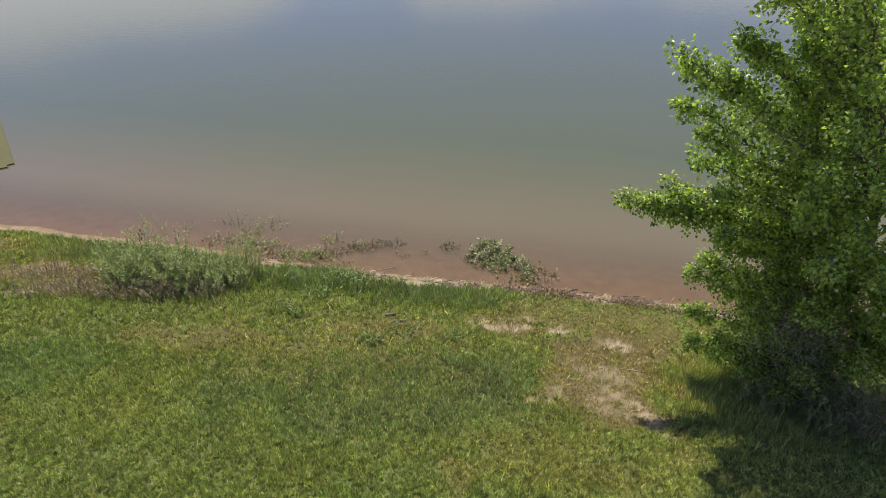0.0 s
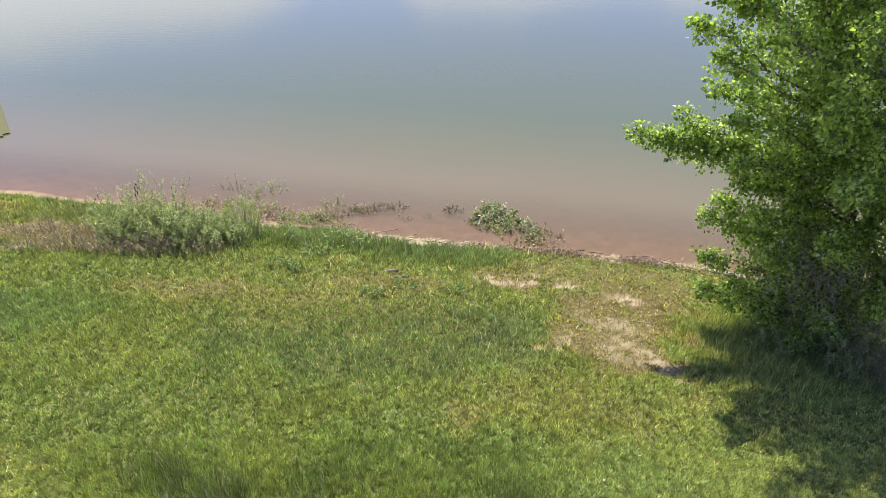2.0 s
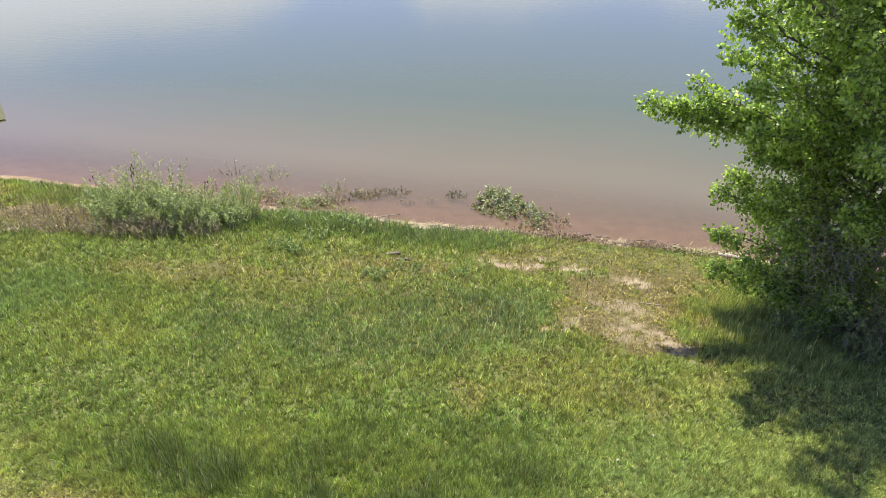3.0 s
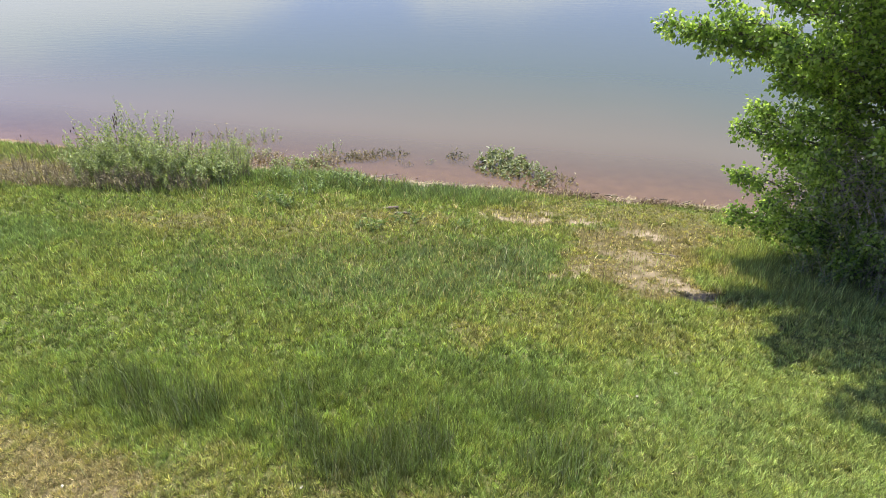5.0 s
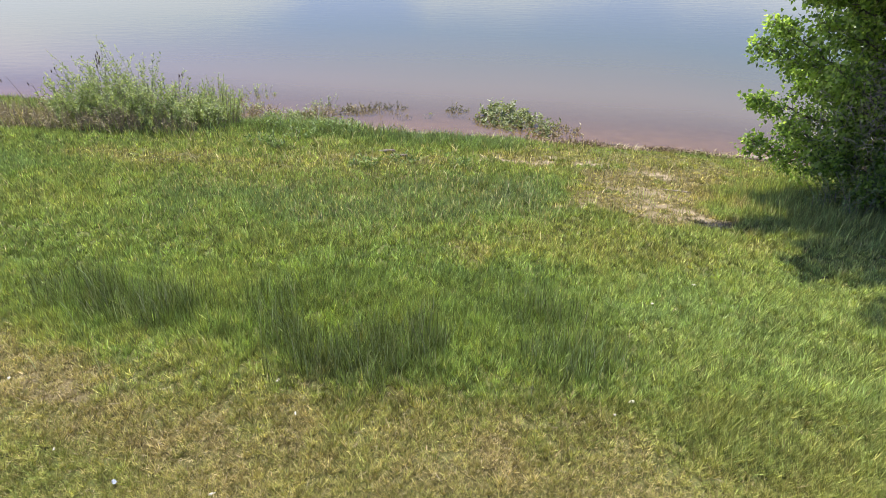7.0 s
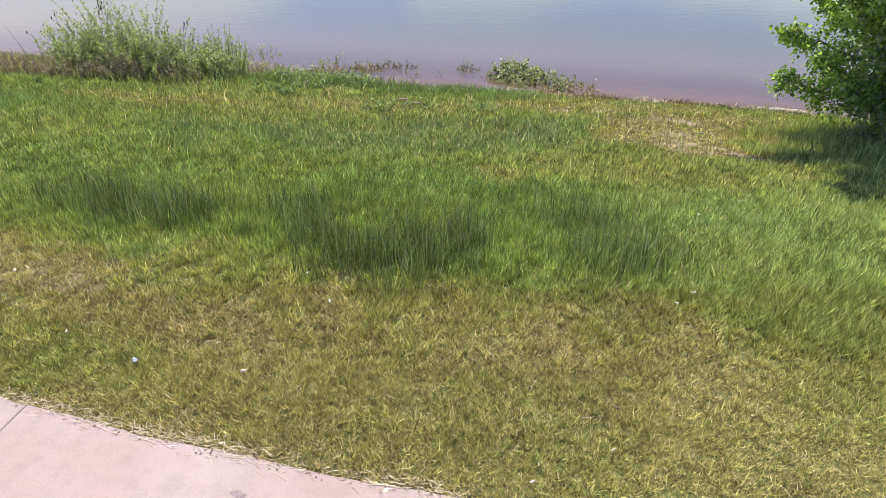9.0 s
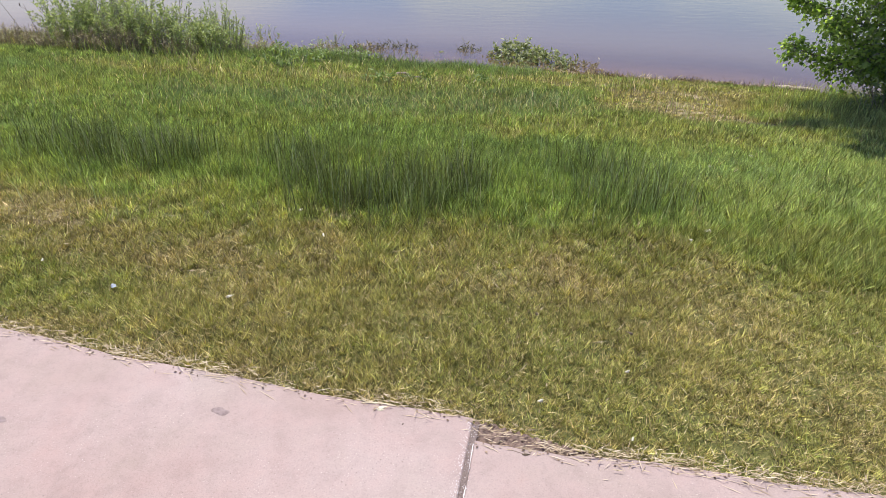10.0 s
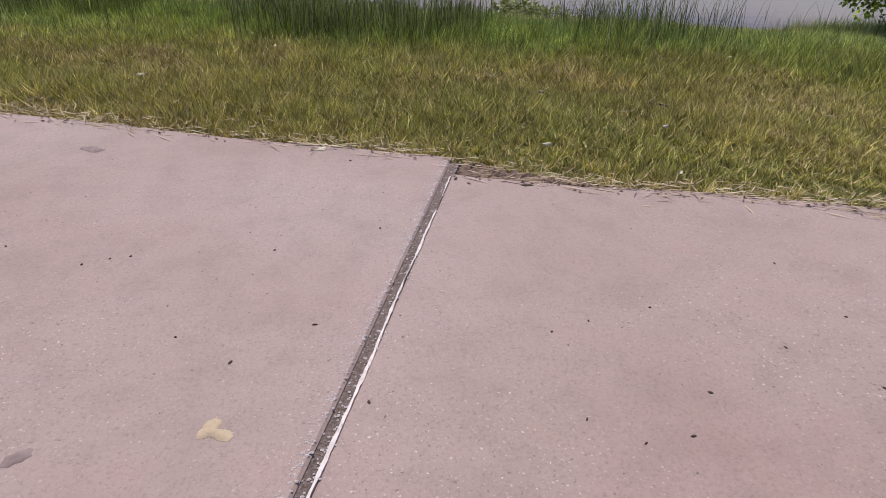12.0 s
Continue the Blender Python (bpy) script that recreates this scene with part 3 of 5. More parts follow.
def strip(name, s0, s1, v0, v1, dz, mat, parent, ragged, seed, n=220):
    """A thin ragged bar lying in the joint."""
    rng = random.Random(seed)
    bm = bmesh.new()
    left, right, low = [], [], []
    wl_, wr_ = 0.0, 0.0
    for i in range(n + 1):
        v = v0 + (v1 - v0) * i / n
        wl_ = 0.8 * wl_ + rng.uniform(-ragged, ragged)
        wr_ = 0.8 * wr_ + rng.uniform(-ragged, ragged)
        left.append(bm.verts.new(path_point(s0 + wl_, v, dz)))
        right.append(bm.verts.new(path_point(s1 + wr_, v, dz + rng.uniform(-0.001, 0.001))))
    low_l = [bm.verts.new(v.co - Vector((0, 0, 0.03))) for v in left]
    low_r = [bm.verts.new(v.co - Vector((0, 0, 0.03))) for v in right]
    for i in range(n):
        bm.faces.new((left[i], left[i + 1], right[i + 1], right[i]))
        bm.faces.new((low_l[i], low_l[i + 1], left[i + 1], left[i]))
        bm.faces.new((right[i], right[i + 1], low_r[i + 1], low_r[i]))
    return part(name, bm, mat, parent)


tagged(strip("joint_filler", -0.008, 0.014, 0.02, 2.4, -0.0045, FILLER, pavement, 0.0008, 3), "crumbling brown joint filler")
tagged(strip("joint_sealant", 0.0088, 0.0115, 0.10, 2.4, 0.0004, SEALANT, pavement, 0.0009, 4), "ragged whitish sealant line")
settle(pavement)

# bare earth where the second slab is set back
bm = bmesh.new()
rng_e = random.Random(12)
cols, rows_e = 60, 6
net = [[bm.verts.new(path_point(0.0 + 0.42 * i / cols, 0.09 - (0.085 + 0.02 * rng_e.random()) * j / rows_e * (1 - 0.85 * i / cols), -0.016 + 0.012 * rng_e.random())) for j in range(rows_e + 1)] for i in range(cols + 1)]
for i in range(cols):
    for j in range(rows_e):
        bm.faces.new((net[i][j], net[i][j + 1], net[i + 1][j + 1], net[i + 1][j]))
earth = part("bare_earth", bm, EARTH)
tagged(earth, "small wedge of bare brown earth beside the footpath", "soil", kind="stuff")


# ---- grass ----
def turf(name, y0, y1, tufts, fan, spread, width, seed, label, mat=None, sides=None):
    """Tufts of upright blades over a stretch of the bank; every root is a tuft, and its blades fan out."""
    rng = np.random.default_rng(seed)
    x0, x1 = sides or (-(2.2 + 0.65 * y1), min(2.4 + 0.68 * y1, 6.8))
    n = int((x1 - x0) * (y1 - y0) * tufts)
    x, y = rng.uniform(x0, x1, n), rng.uniform(y0, y1, n)
    inside = (x > -(2.2 + 0.65 * y)) & (x < 2.4 + 0.68 * y)
    x, y = x[inside], y[inside]
    n = len(x)
    d = shore_distance(x, y)
    sand, dry, tall, grey, rich, cut = bare(x, y), straw(x, y), clump(x, y), fescue(x, y), lush(x, y), mown(x, y)
    s = (x - corner.x) * along.x + (y - corner.y) * along.y
    v = (x - corner.x) * across.x + (y - corner.y) * across.y
    edge = np.where(s > 0, 0.008 + 0.064 * np.clip((s - 0.04) / 0.28, 0, 1), -0.003) + path_edge(s) + 0.03 * (vnoise(x, y, 0.12, 21) - 0.5)
    dry = np.maximum(dry, (0.5 + 0.5 * vnoise(x, y, 0.2, 23)) * np.clip(1 + (v - edge) / 0.16, 0, 1))
    gap = 0.5 * (vnoise(x, y, 0.16, 22) > 0.72) * (dry > 0.3)
    chance = (1 - 0.85 * sand * (0.25 + 1.0 * (vnoise(x, y, 0.07, 24) > 0.3)).clip(0, 1)) * (1 - gap) * np.clip((d - beach(x)) / 0.22, 0, 1) * (1 - 0.75 * spot(x, y, -5.7, 8.9, 1.4, 0.35)) * (1 - 0.3 * dry).clip(0.45, 1) * (1 - 0.5 * tall)
    keep = (v < edge) & (rng.random(n) < chance)
    x, y, d, dry, tall, grey, rich, sand, cut = (a[keep] for a in (x, y, d, dry, tall, grey, rich, sand, cut))
    m = len(x)
    under = spot(x, y, 4.1, 6.3, 1.2, 1.2, 0.3)
    bank = np.clip((1.4 - d) / 0.5, 0, 1) * np.clip((1.7 - x) / 0.8, 0.1, 1) * np.clip(x + 9, 0, 1)
    h = 0.066 - 0.010 * np.clip((y - 3.4) / 0.8, 0, 1) - 0.030 * cut - 0.010 * cut * np.clip((1.75 - y) / 0.4, 0, 1) + 0.012 * rich * (1 - cut) + 0.05 * tall + 0.012 * grey + 0.08 * under + 0.07 * bank - 0.03 * dry * (1 - cut) - 0.03 * sand
    h = h * (1 - 0.35 * np.clip((2.2 - d) / 1.5, 0, 1) * np.clip(x - 0.5, 0, 1))
    h = np.clip(h, 0.018, 0.4) * rng.uniform(0.6, 1.3, m) * (0.75 + 0.5 * vnoise(x, y, 0.3, 31))
    sunny = spot(x, y, 1.6, 4.9, 2.0, 0.9, 0.4)
    grazed = np.clip((x - 0.7) / 0.6, 0, 1) * np.clip((4.6 - y) / 0.8, 0, 1)
    h = h * (1 - 0.25 * grazed)
    t = 0.575 + 0.045 * rich - 0.07 * sunny - 0.05 * grazed - 0.05 * spot(x, y, -3.6, 7.2, 2.0, 0.7, 0.4) + 0.10 * spot(x, y, -5.5, 6.7, 1.0, 0.6, 0.5) + 0.26 * grey + 0.13 * tall + 0.24 * bank - 0.30 * dry - 0.10 * sand - 0.05 * cut - 0.03 * np.clip((y - 4.2) / 1.5, 0, 1)
    t = t + 0.08 * (vnoise(x, y, 1.1, 32) - 0.5) + 0.08 * (vnoise(x, y, 0.35, 33) - 0.5) + 0.05 * (vnoise(x, y, 0.12, 34) - 0.5) + rng.normal(0, 0.05, m)
    t = np.where(rng.random(m) < 0.025 + 0.03 * grey, rng.uniform(0.2, 0.45, m), t)
    # tall lowers the tone: shade inside the bunches put into the colour
    tone = np.clip(rng.random(m) * 0.85 + 0.14 * (vnoise(x, y, 0.10, 35) - 0.1) + 0.12 * (vnoise(x, y, 0.5, 36) - 0.5) - 0.1 * tall, 0, 1)
    base = land(x, y) - 0.004
    k = np.repeat(np.arange(m), fan)
    n = len(k)
    a, r = rng.uniform(0, 2 * np.pi, n), rng.random(n) ** 0.5
    bx, by = x[k] + spread * r * np.cos(a), y[k] + spread * r * np.sin(a)
    roots = np.stack([bx, by, base[k]], 1)
    hh = h[k] * rng.uniform(0.5, 1.2, n)
    tt = t[k] + rng.normal(0, 0.06, n)
    tt = np.where(rng.random(n) < 0.01 + 0.20 * dry[k] + 0.02 * grey[k] + 0.05 * cut[k], rng.uniform(0.0, 0.3, n), tt)
    w = width * rng.uniform(0.6, 1.3, n)
    lean = hh * (0.13 + 0.58 * rng.random(n) ** 1.6 + 0.5 * cut[k] * rng.random(n) + 0.08 * np.clip((by - 3.6) / 1.2, 0, 1) + 0.35 * grazed[k] * rng.random(n)) + 0.004
    ob = blades(name, roots, hh, w, lean, mat or GRASS, np.clip(tt, 0, 1), rng, None, 1, 0.5, a + rng.normal(0, 0.9, n), tone[k])
    return tagged(ob, label, "grass", kind="stuff")


turf("grass", 1.0, 2.0, 5200, 15, 0.007, 0.0032, 41, "short dry mown grass beside the footpath", MOWN, (-2.8, 2.2))
turf("grass", 2.0, 2.6, 2900, 17, 0.009, 0.0046, 40, "short mown grass turning into long grass", MOWN)
turf("grass", 2.6, 4.2, 1850, 19, 0.011, 0.0052, 42, "lush green grass with taller bunches darkened for self-shade")
turf("grass", 4.2, 7.2, 1150, 14, 0.013, 0.0082, 43, "rough meadow grass on a slope")
turf("grass", 7.2, 12.6, 680, 13, 0.016, 0.0100, 44, "rough grass thinning out towards the shore")


def outer_turf():
    """Coarser grass round about, out to where the ground is seen from afar only."""
    rng = np.random.default_rng(45)
    n = 520000
    x, y = rng.uniform(-14, 9, n), rng.uniform(-5, 11.8, n)
    v = (x - corner.x) * across.x + (y - corner.y) * across.y
    s = (x - corner.x) * along.x + (y - corner.y) * along.y
    inner = np.where(y < 2, (y > 1) & (x > -2.8) & (x < 2.2), (x > -(2.2 + 0.65 * y)) & (x < np.minimum(2.4 + 0.68 * y, 6.8)))
    keep = ~inner & ((v < path_edge(s) - 0.02) | (v > 2.47)) & (shore_distance(x, y) > 0.4)
    x, y = x[keep], y[keep]
    n = len(x)
    h = 0.06 * rng.uniform(0.5, 1.4, n)
    t = np.clip(0.56 - 0.25 * straw(x, y) + 0.25 * (vnoise(x, y, 1.1, 32) - 0.5) + rng.normal(0, 0.08, n), 0, 1)
    ob = blades("grass", np.stack([x, y, land(x, y) - 0.004], 1), h, np.full(n, 0.017), h * rng.uniform(0.3, 1.1, n), GRASS, t, rng, None, 1, tuft=rng.uniform(0.12, 0.38, n))
    tagged(ob, "rough grass round the footpath", "grass", kind="stuff")


outer_turf()


def thatch_layer():
    """Short dead blades lying between the living ones near the footpath."""
    rng = np.random.default_rng(46)
    n = 330000
    x, y = rng.uniform(-3.4, 2.9, n), rng.uniform(1.0, 3.3, n)
    s = (x - corner.x) * along.x + (y - corner.y) * along.y
    v = (x - corner.x) * across.x + (y - corner.y) * across.y
    keep = (v < path_edge(s) + np.where(s > 0, 0.03, -0.022)) & (rng.random(n) < 0.05 + 0.65 * straw(x, y))
    x, y = x[keep], y[keep]
    n = len(x)
    roots = np.stack([x, y, land(x, y) + rng.uniform(0, 0.02, n)], 1)
    ob = blades("dead_grass", roots, rng.uniform(0.002, 0.018, n), np.full(n, 0.0028), rng.uniform(0.008, 0.03, n), THATCH, 0.12 + rng.random(n) * 0.36, rng, None, 1)
    tagged(ob, "brown thatch of dead blades between the mown grass", "dead grass", kind="stuff")


thatch_layer()


def stalks(name, x0, x1, y0, y1, n, h, seed, mask, label, tint=(0.1, 0.4), lean=0.3, width=0.003, mat=None):
    """Seeding stalks that stand above the turf."""
    rng = np.random.default_rng(seed)
    x, y = rng.uniform(x0, x1, n), rng.uniform(y0, y1, n)
    keep = (rng.random(n) < mask(x, y)) & (shore_distance(x, y) > 0.9 * beach(x))
    x, y = x[keep], y[keep]
    n = len(x)
    hh = h * rng.uniform(0.6, 1.3, n)
    roots = np.stack([x, y, land(x, y)], 1)
    return tagged(blades(name, roots, hh, np.full(n, width), hh * rng.uniform(0.05, lean, n), mat or GRASS, rng.uniform(*tint, n), rng, None, 2), label, "grass", kind="stuff")


stalks("grass_stalks", -5, 3, 4.8, 8.6, 22000, 0.095, 51, lambda x, y: 0.25 + 0.75 * fescue(x, y), "thin seeding grass stalks", (0.0, 0.7), 0.8, 0.006)
stalks("grass_stalks", -3.2, 2.2, 2.6, 4.2, 62000, 0.245, 52, lambda x, y: 0.004 + 0.50 * clump(x, y) * (0.05 + 1.1 * vnoise(x, y, 0.09, 66)).clip(0, 1), "tall green grass bunches with self-shade in their colour", (0.66, 0.92), 0.4, 0.0036, BUNCH)
stalks("grass_stalks", -3.0, 2.0, 2.6, 4.2, 5200, 0.24, 59, lambda x, y: 0.012 + 0.5 * clump(x, y), "thin grey-green seeding stalks above the darkened bunches", (0.85, 1.0), 0.35, 0.0034)
stalks("tall_grass", 2.9, 5.8, 5.2, 8.4, 14000, 0.22, 53, lambda x, y: spot(x, y, 4.6, 6.4, 1.2, 1.3), "tall grass under the cottonwood", (0.35, 0.8), 0.5, 0.004)
stalks("tall_grass", -3.2, -0.7, 9.3, 10.3, 2400, 0.19, 54, lambda x, y: spot(x, y, -2.0, 9.75, 1.2, 0.45), "tall green grass on the bank", (0.4, 1.0), 0.7, 0.008)
stalks("tall_grass", -6.6, -3.2, 8.4, 9.5, 3600, 0.17, 55, lambda x, y: spot(x, y, -4.7, 8.85, 1.6, 0.42), "tall grass round a willow bush", (0.4, 0.85), 0.6, 0.006)


stalks("dead_grass", -10.5, -4.0, 8.3, 11.6, 5500, 0.17, 56, lambda x, y: (most(spot(x, y, -7.2, 9.6, 2.0, 1.0, 0.5), spot(x, y, -5.6, 8.9, 1.6, 0.35, 0.6)) * (0.3 + vnoise(x, y, 0.3, 67))).clip(0, 1), "dry grey-brown grass on the bank", (0.0, 0.28), 0.9, 0.009, DEADWEED)
stalks("dry_grass", -4.0, 3.4, 7.4, 9.9, 7000, 0.10, 57, lambda x, y: 0.2 + 0.6 * (vnoise(x, y, 0.4, 68) > 0.5), "dry yellowish grass above the shore", (0.0, 0.4), 1.0, 0.008)


stalks("dead_grass", -3.2, 4.8, 8.4, 10.9, 26000, 0.10, 58, lambda x, y: np.clip(1.1 - np.abs(shore_distance(x, y) - 0.26) / 0.2, 0, 1) * np.clip(1.6 * vnoise(x, y, 0.28, 69) - 0.35, 0, 1), "reddish-brown dry grass along the waterline", (0.0, 0.3), 0.9, 0.006, DEBRIS)


# ---- cottonwood tree ----
def curve_to(a, b, lift, n=9):
    """A limb from a to b that rises first and then leans out."""
    a, b = np.asarray(a, float), np.asarray(b, float)
    t = np.linspace(0, 1, n)[:, None]
    m = (a + b) / 2 + [0, 0, lift]
    return (1 - t) ** 2 * a + 2 * t * (1 - t) * m + t**2 * b


def cottonwood():
    rng = np.random.default_rng(7)
    bx, by = 5.9, 7.1
    bz = float(land(bx, by))
    tree = empty("cottonwood_tree", bx, by, bz, "leafy green cottonwood tree with low branches by the shore", "tree")
    base = np.array([bx, by, bz - 0.1])
    crown_tips = [
        (2.20, 6.80, 3.43), (2.40, 6.80, 3.37), (2.62, 6.75, 3.28), (2.72, 6.7, 3.60), (2.85, 6.75, 3.38), (2.50, 6.75, 3.46), (2.47, 6.40, 4.75), (2.50, 6.40, 5.15), (2.95, 6.30, 5.40), (2.97, 6.40, 4.95), (2.98, 6.8, 3.32), (3.42, 6.95, 2.5), (3.30, 6.95, 2.30), (3.40, 6.90, 1.70), (3.42, 6.80, 1.2), (2.85, 6.55, 4.05), (2.75, 6.4, 4.4), (3.0, 6.2, 3.8), (3.4, 6.0, 5.5), (3.15, 6.1, 3.35), (3.45, 5.30, 4.20),
        (2.85, 5.50, 4.90), (3.60, 5.00, 3.60), (4.20, 6.50, 1.60), (4.50, 5.90, 1.35), (4.60, 6.30, 2.10), (3.90, 6.80, 4.40), 
        (6.00, 7.00, 7.30), (7.20, 7.00, 5.70), (7.00, 6.00, 4.20), (5.50, 5.00, 5.60), 
        (7.40, 7.60, 3.00), (5.00, 5.10, 3.00), (6.20, 4.90, 2.80), (4.10, 5.60, 2.60), (4.70, 5.20, 4.60), 
        (3.4, 5.15, 5.0), (3.45, 5.2, 4.5), (3.9, 5.0, 4.5), (3.85, 5.1, 3.95), (3.5, 5.3, 4.0), (4.2, 5.0, 3.5), (3.75, 5.2, 3.5), (3.6, 5.1, 5.4), (4.3, 4.9, 4.2), (4.5, 4.9, 2.9), (2.32, 6.2, 5.3), (2.85, 6.2, 5.5),
        (3.55, 7.5, 4.4), (3.95, 7.6, 4.9), (3.65, 7.4, 3.7), (4.2, 7.7, 4.2), (3.55, 7.2, 3.2), (4.5, 7.6, 5.5), (3.9, 7.6, 5.7), (3.9, 7.3, 2.9), (4.3, 7.0, 2.5),
        (5.6, 6.2, 3.2), (5.9, 5.9, 2.6), (5.0, 6.2, 2.9), (5.7, 6.6, 3.8), (5.3, 5.9, 3.6), (6.0, 5.6, 3.4), (5.5, 6.0, 1.9), (4.8, 7.6, 6.4), (5.2, 8.0, 5.2), (6.2, 8.2, 6.6), (5.6, 7.9, 4.0), (6.8, 7.3, 7.4), (4.6, 7.4, 4.8), (5.1, 8.1, 3.0), (5.3, 7.3, 7.2), (4.5, 7.5, 3.6), (5.0, 7.0, 5.8), (4.7, 7.6, 2.4), (5.5, 6.4, 1.6), (5.2, 6.6, 2.4),
        (2.5, 5.5, 6.3), (2.95, 5.0, 6.4), (3.5, 4.8, 6.6), (5.4, 4.5, 6.3), (5.0, 4.8, 5.0), (5.6, 4.8, 4.0), (5.4, 5.4, 2.2), (4.1, 5.2, 5.3), (4.6, 5.4, 4.0), (3.6, 5.9, 4.3), (4.9, 5.7, 2.8), (4.1, 6.2, 3.2), (3.5, 6.6, 2.9), (4.4, 6.0, 1.0), (3.75, 6.10, 2.20), (3.6, 6.45, 1.5), (3.85, 6.5, 2.0), (3.6, 6.35, 2.6), (4.0, 6.35, 1.2), (4.90, 5.60, 1.90), (3.95, 7.20, 1.90), (4.80, 6.70, 3.30), (4.30, 5.50, 3.50),
        # rear limbs, mostly out of view, added to deepen the shade below
        (4.4, 7.5, 5.0), (4.9, 7.5, 5.3), (5.3, 7.6, 4.6), (5.7, 7.4, 5.6), (5.2, 7.3, 6.3), (4.2, 7.4, 3.2), (4.9, 7.8, 3.4), (5.9, 7.7, 5.0), (6.2, 7.2, 4.3), (4.7, 7.2, 4.2), (5.4, 7.0, 4.9), (4.3, 7.3, 5.6), (4.8, 7.0, 5.0), (5.1, 6.8, 4.2), (4.5, 6.9, 3.9), (5.6, 6.8, 5.5), (4.1, 7.2, 4.6), (5.8, 6.6, 4.6),
        # limbs above the view, added for the shade they cast on the slope
        (2.2, 6.0, 6.75), (2.7, 6.2, 6.9), (3.2, 6.1, 6.9), (2.45, 6.7, 6.9), (3.0, 6.9, 7.0), (3.0, 5.6, 6.8), (3.6, 5.5, 6.9),
        (5.2, 6.3, 2.0), (5.5, 6.3, 2.6), (5.0, 6.5, 1.5), (5.6, 6.1, 2.2), (5.3, 6.6, 1.2), (4.7, 6.4, 1.3), (5.8, 6.0, 1.6), (5.1, 6.7, 2.8), (5.6, 6.5, 3.1),
    ]
    stems = []
    for k in range(6):
        a = k * 1.05 + 0.4
        top = base + [1.1 * math.cos(a), 0.9 * math.sin(a), 4.2 + 0.9 * rng.random()]
        stems.append(curve_to(base + [0.22 * math.cos(a), 0.22 * math.sin(a), 0], top, 0.2, 14))
    for s in stems:
        tube_part("trunk", [(s, np.linspace(0.085, 0.02, len(s)))], BARK, tree, sides=8)
    hubs = np.concatenate(stems)
    twigs, at, way, limb_lines = [], [], [], []
    for tip in crown_tips:
        tip = np.array(tip)
        want = np.array([bx, by, bz + 0.55 * (tip[2] - bz)])
        hub = hubs[np.argmin(np.linalg.norm(hubs - (0.8 * want + 0.2 * tip), axis=1))]
        drop = -0.25 if tip[2] < 2.6 else 0.25
        limb = curve_to(hub, tip, drop, 16) + np.r_[np.zeros((1, 3)), rng.normal(0, 0.025, (15, 3))]
        limb_lines.append((limb, np.linspace(0.026, 0.003, 16)))
        reach = np.linalg.norm(tip - hub)
        thick = 1.5 if tip[2] < 3.0 else 0.55 if tip[1] < 5.7 and tip[2] < 6 else 0.72 if tip[2] > 6.5 else 0.7 if tip[0] < 3.0 and tip[2] < 3.7 else 0.9
        count = int((34 + 31 * reach) * thick)
        for _ in range(count):
            t = 1 - 0.75 * rng.random() ** 1.25
            p = limb[min(int(t * 15), 15)] + (limb[min(int(t * 15) + 1, 15)] - limb[min(int(t * 15), 15)]) * rng.random()
            out = unit(rng.normal(0, 1, 3) + 0.9 * unit(tip - hub) + [0, 0, 0.15])
            size = (0.11 + 0.33 * (1 - t) ** 0.6) * rng.uniform(0.5, 1.15)
            q = p + out * size + [0, 0, -0.08 * size]
            if q[2] < bz + 0.05:
                continue
            line = curve_to(p, q, 0.03, 3)
            twigs.append((line, np.array([0.004, 0.0028, 0.0015])))
            for _ in range(rng.integers(8, 14)):
                u = 1.05 - 0.7 * rng.random() ** 1.5
                c = p + (q - p) * u
                o = unit(rng.normal(0, 1, 3) + 0.35 * out + [0, 0, -0.25])
                at.append(c + o * rng.uniform(0.02, 0.06))
                way.append(o + [0, 0, -0.2])
    for line in limb_lines:
        tube_part("branch", [line], BARK, tree)
    tagged(tube_part("twig_growth", twigs, BARK, tree, sides=3), kind="stuff")
    at, way = np.array(at), np.array(way)
    n = len(at)
    size = rng.uniform(0.033, 0.056, n)
    hang = np.clip((3.6 - at[:, 2]) / 1.6, 0, 1)
    size = size * (1 - 0.06 * hang)
    up = unit(rng.normal(0, 0.7, (n, 3)) + np.stack([0 * hang, -0.30 + 0.25 * hang, 0.48 - 0.1 * hang], 1))
    crown = leaf_mesh("crown", at, way, up, size, size * 0.95, COTTONWOOD, tree, 0.12, 0.28)
    tagged(crown, "glossy green heart-shaped leaves")
    dead = []
    for k in range(620):
        if k < 450:
            p = np.array([rng.normal(4.45, 0.32), rng.normal(6.2, 0.22), rng.normal(1.95, 0.26)])
        else:
            p = np.array([rng.uniform(3.8, 6.0), rng.uniform(5.6, 6.7), rng.uniform(1.2, 2.2)])
        q = p + unit(rng.normal(0, 1, 3) * [1, 1, 0.6] + [-0.2, -0.2, -0.8]) * rng.uniform(0.08, 0.26)
        dead.append((curve_to(p, q, 0.05, 5), np.array([0.0032, 0.003, 0.0024, 0.0016, 0.001])))
    tagged(tube_part("dead_twig_tangle", dead, DEADTWIG, tree, "tangle of grey dead twigs", sides=3), kind="stuff")
    settle(tree)
    return tree


cottonwood()


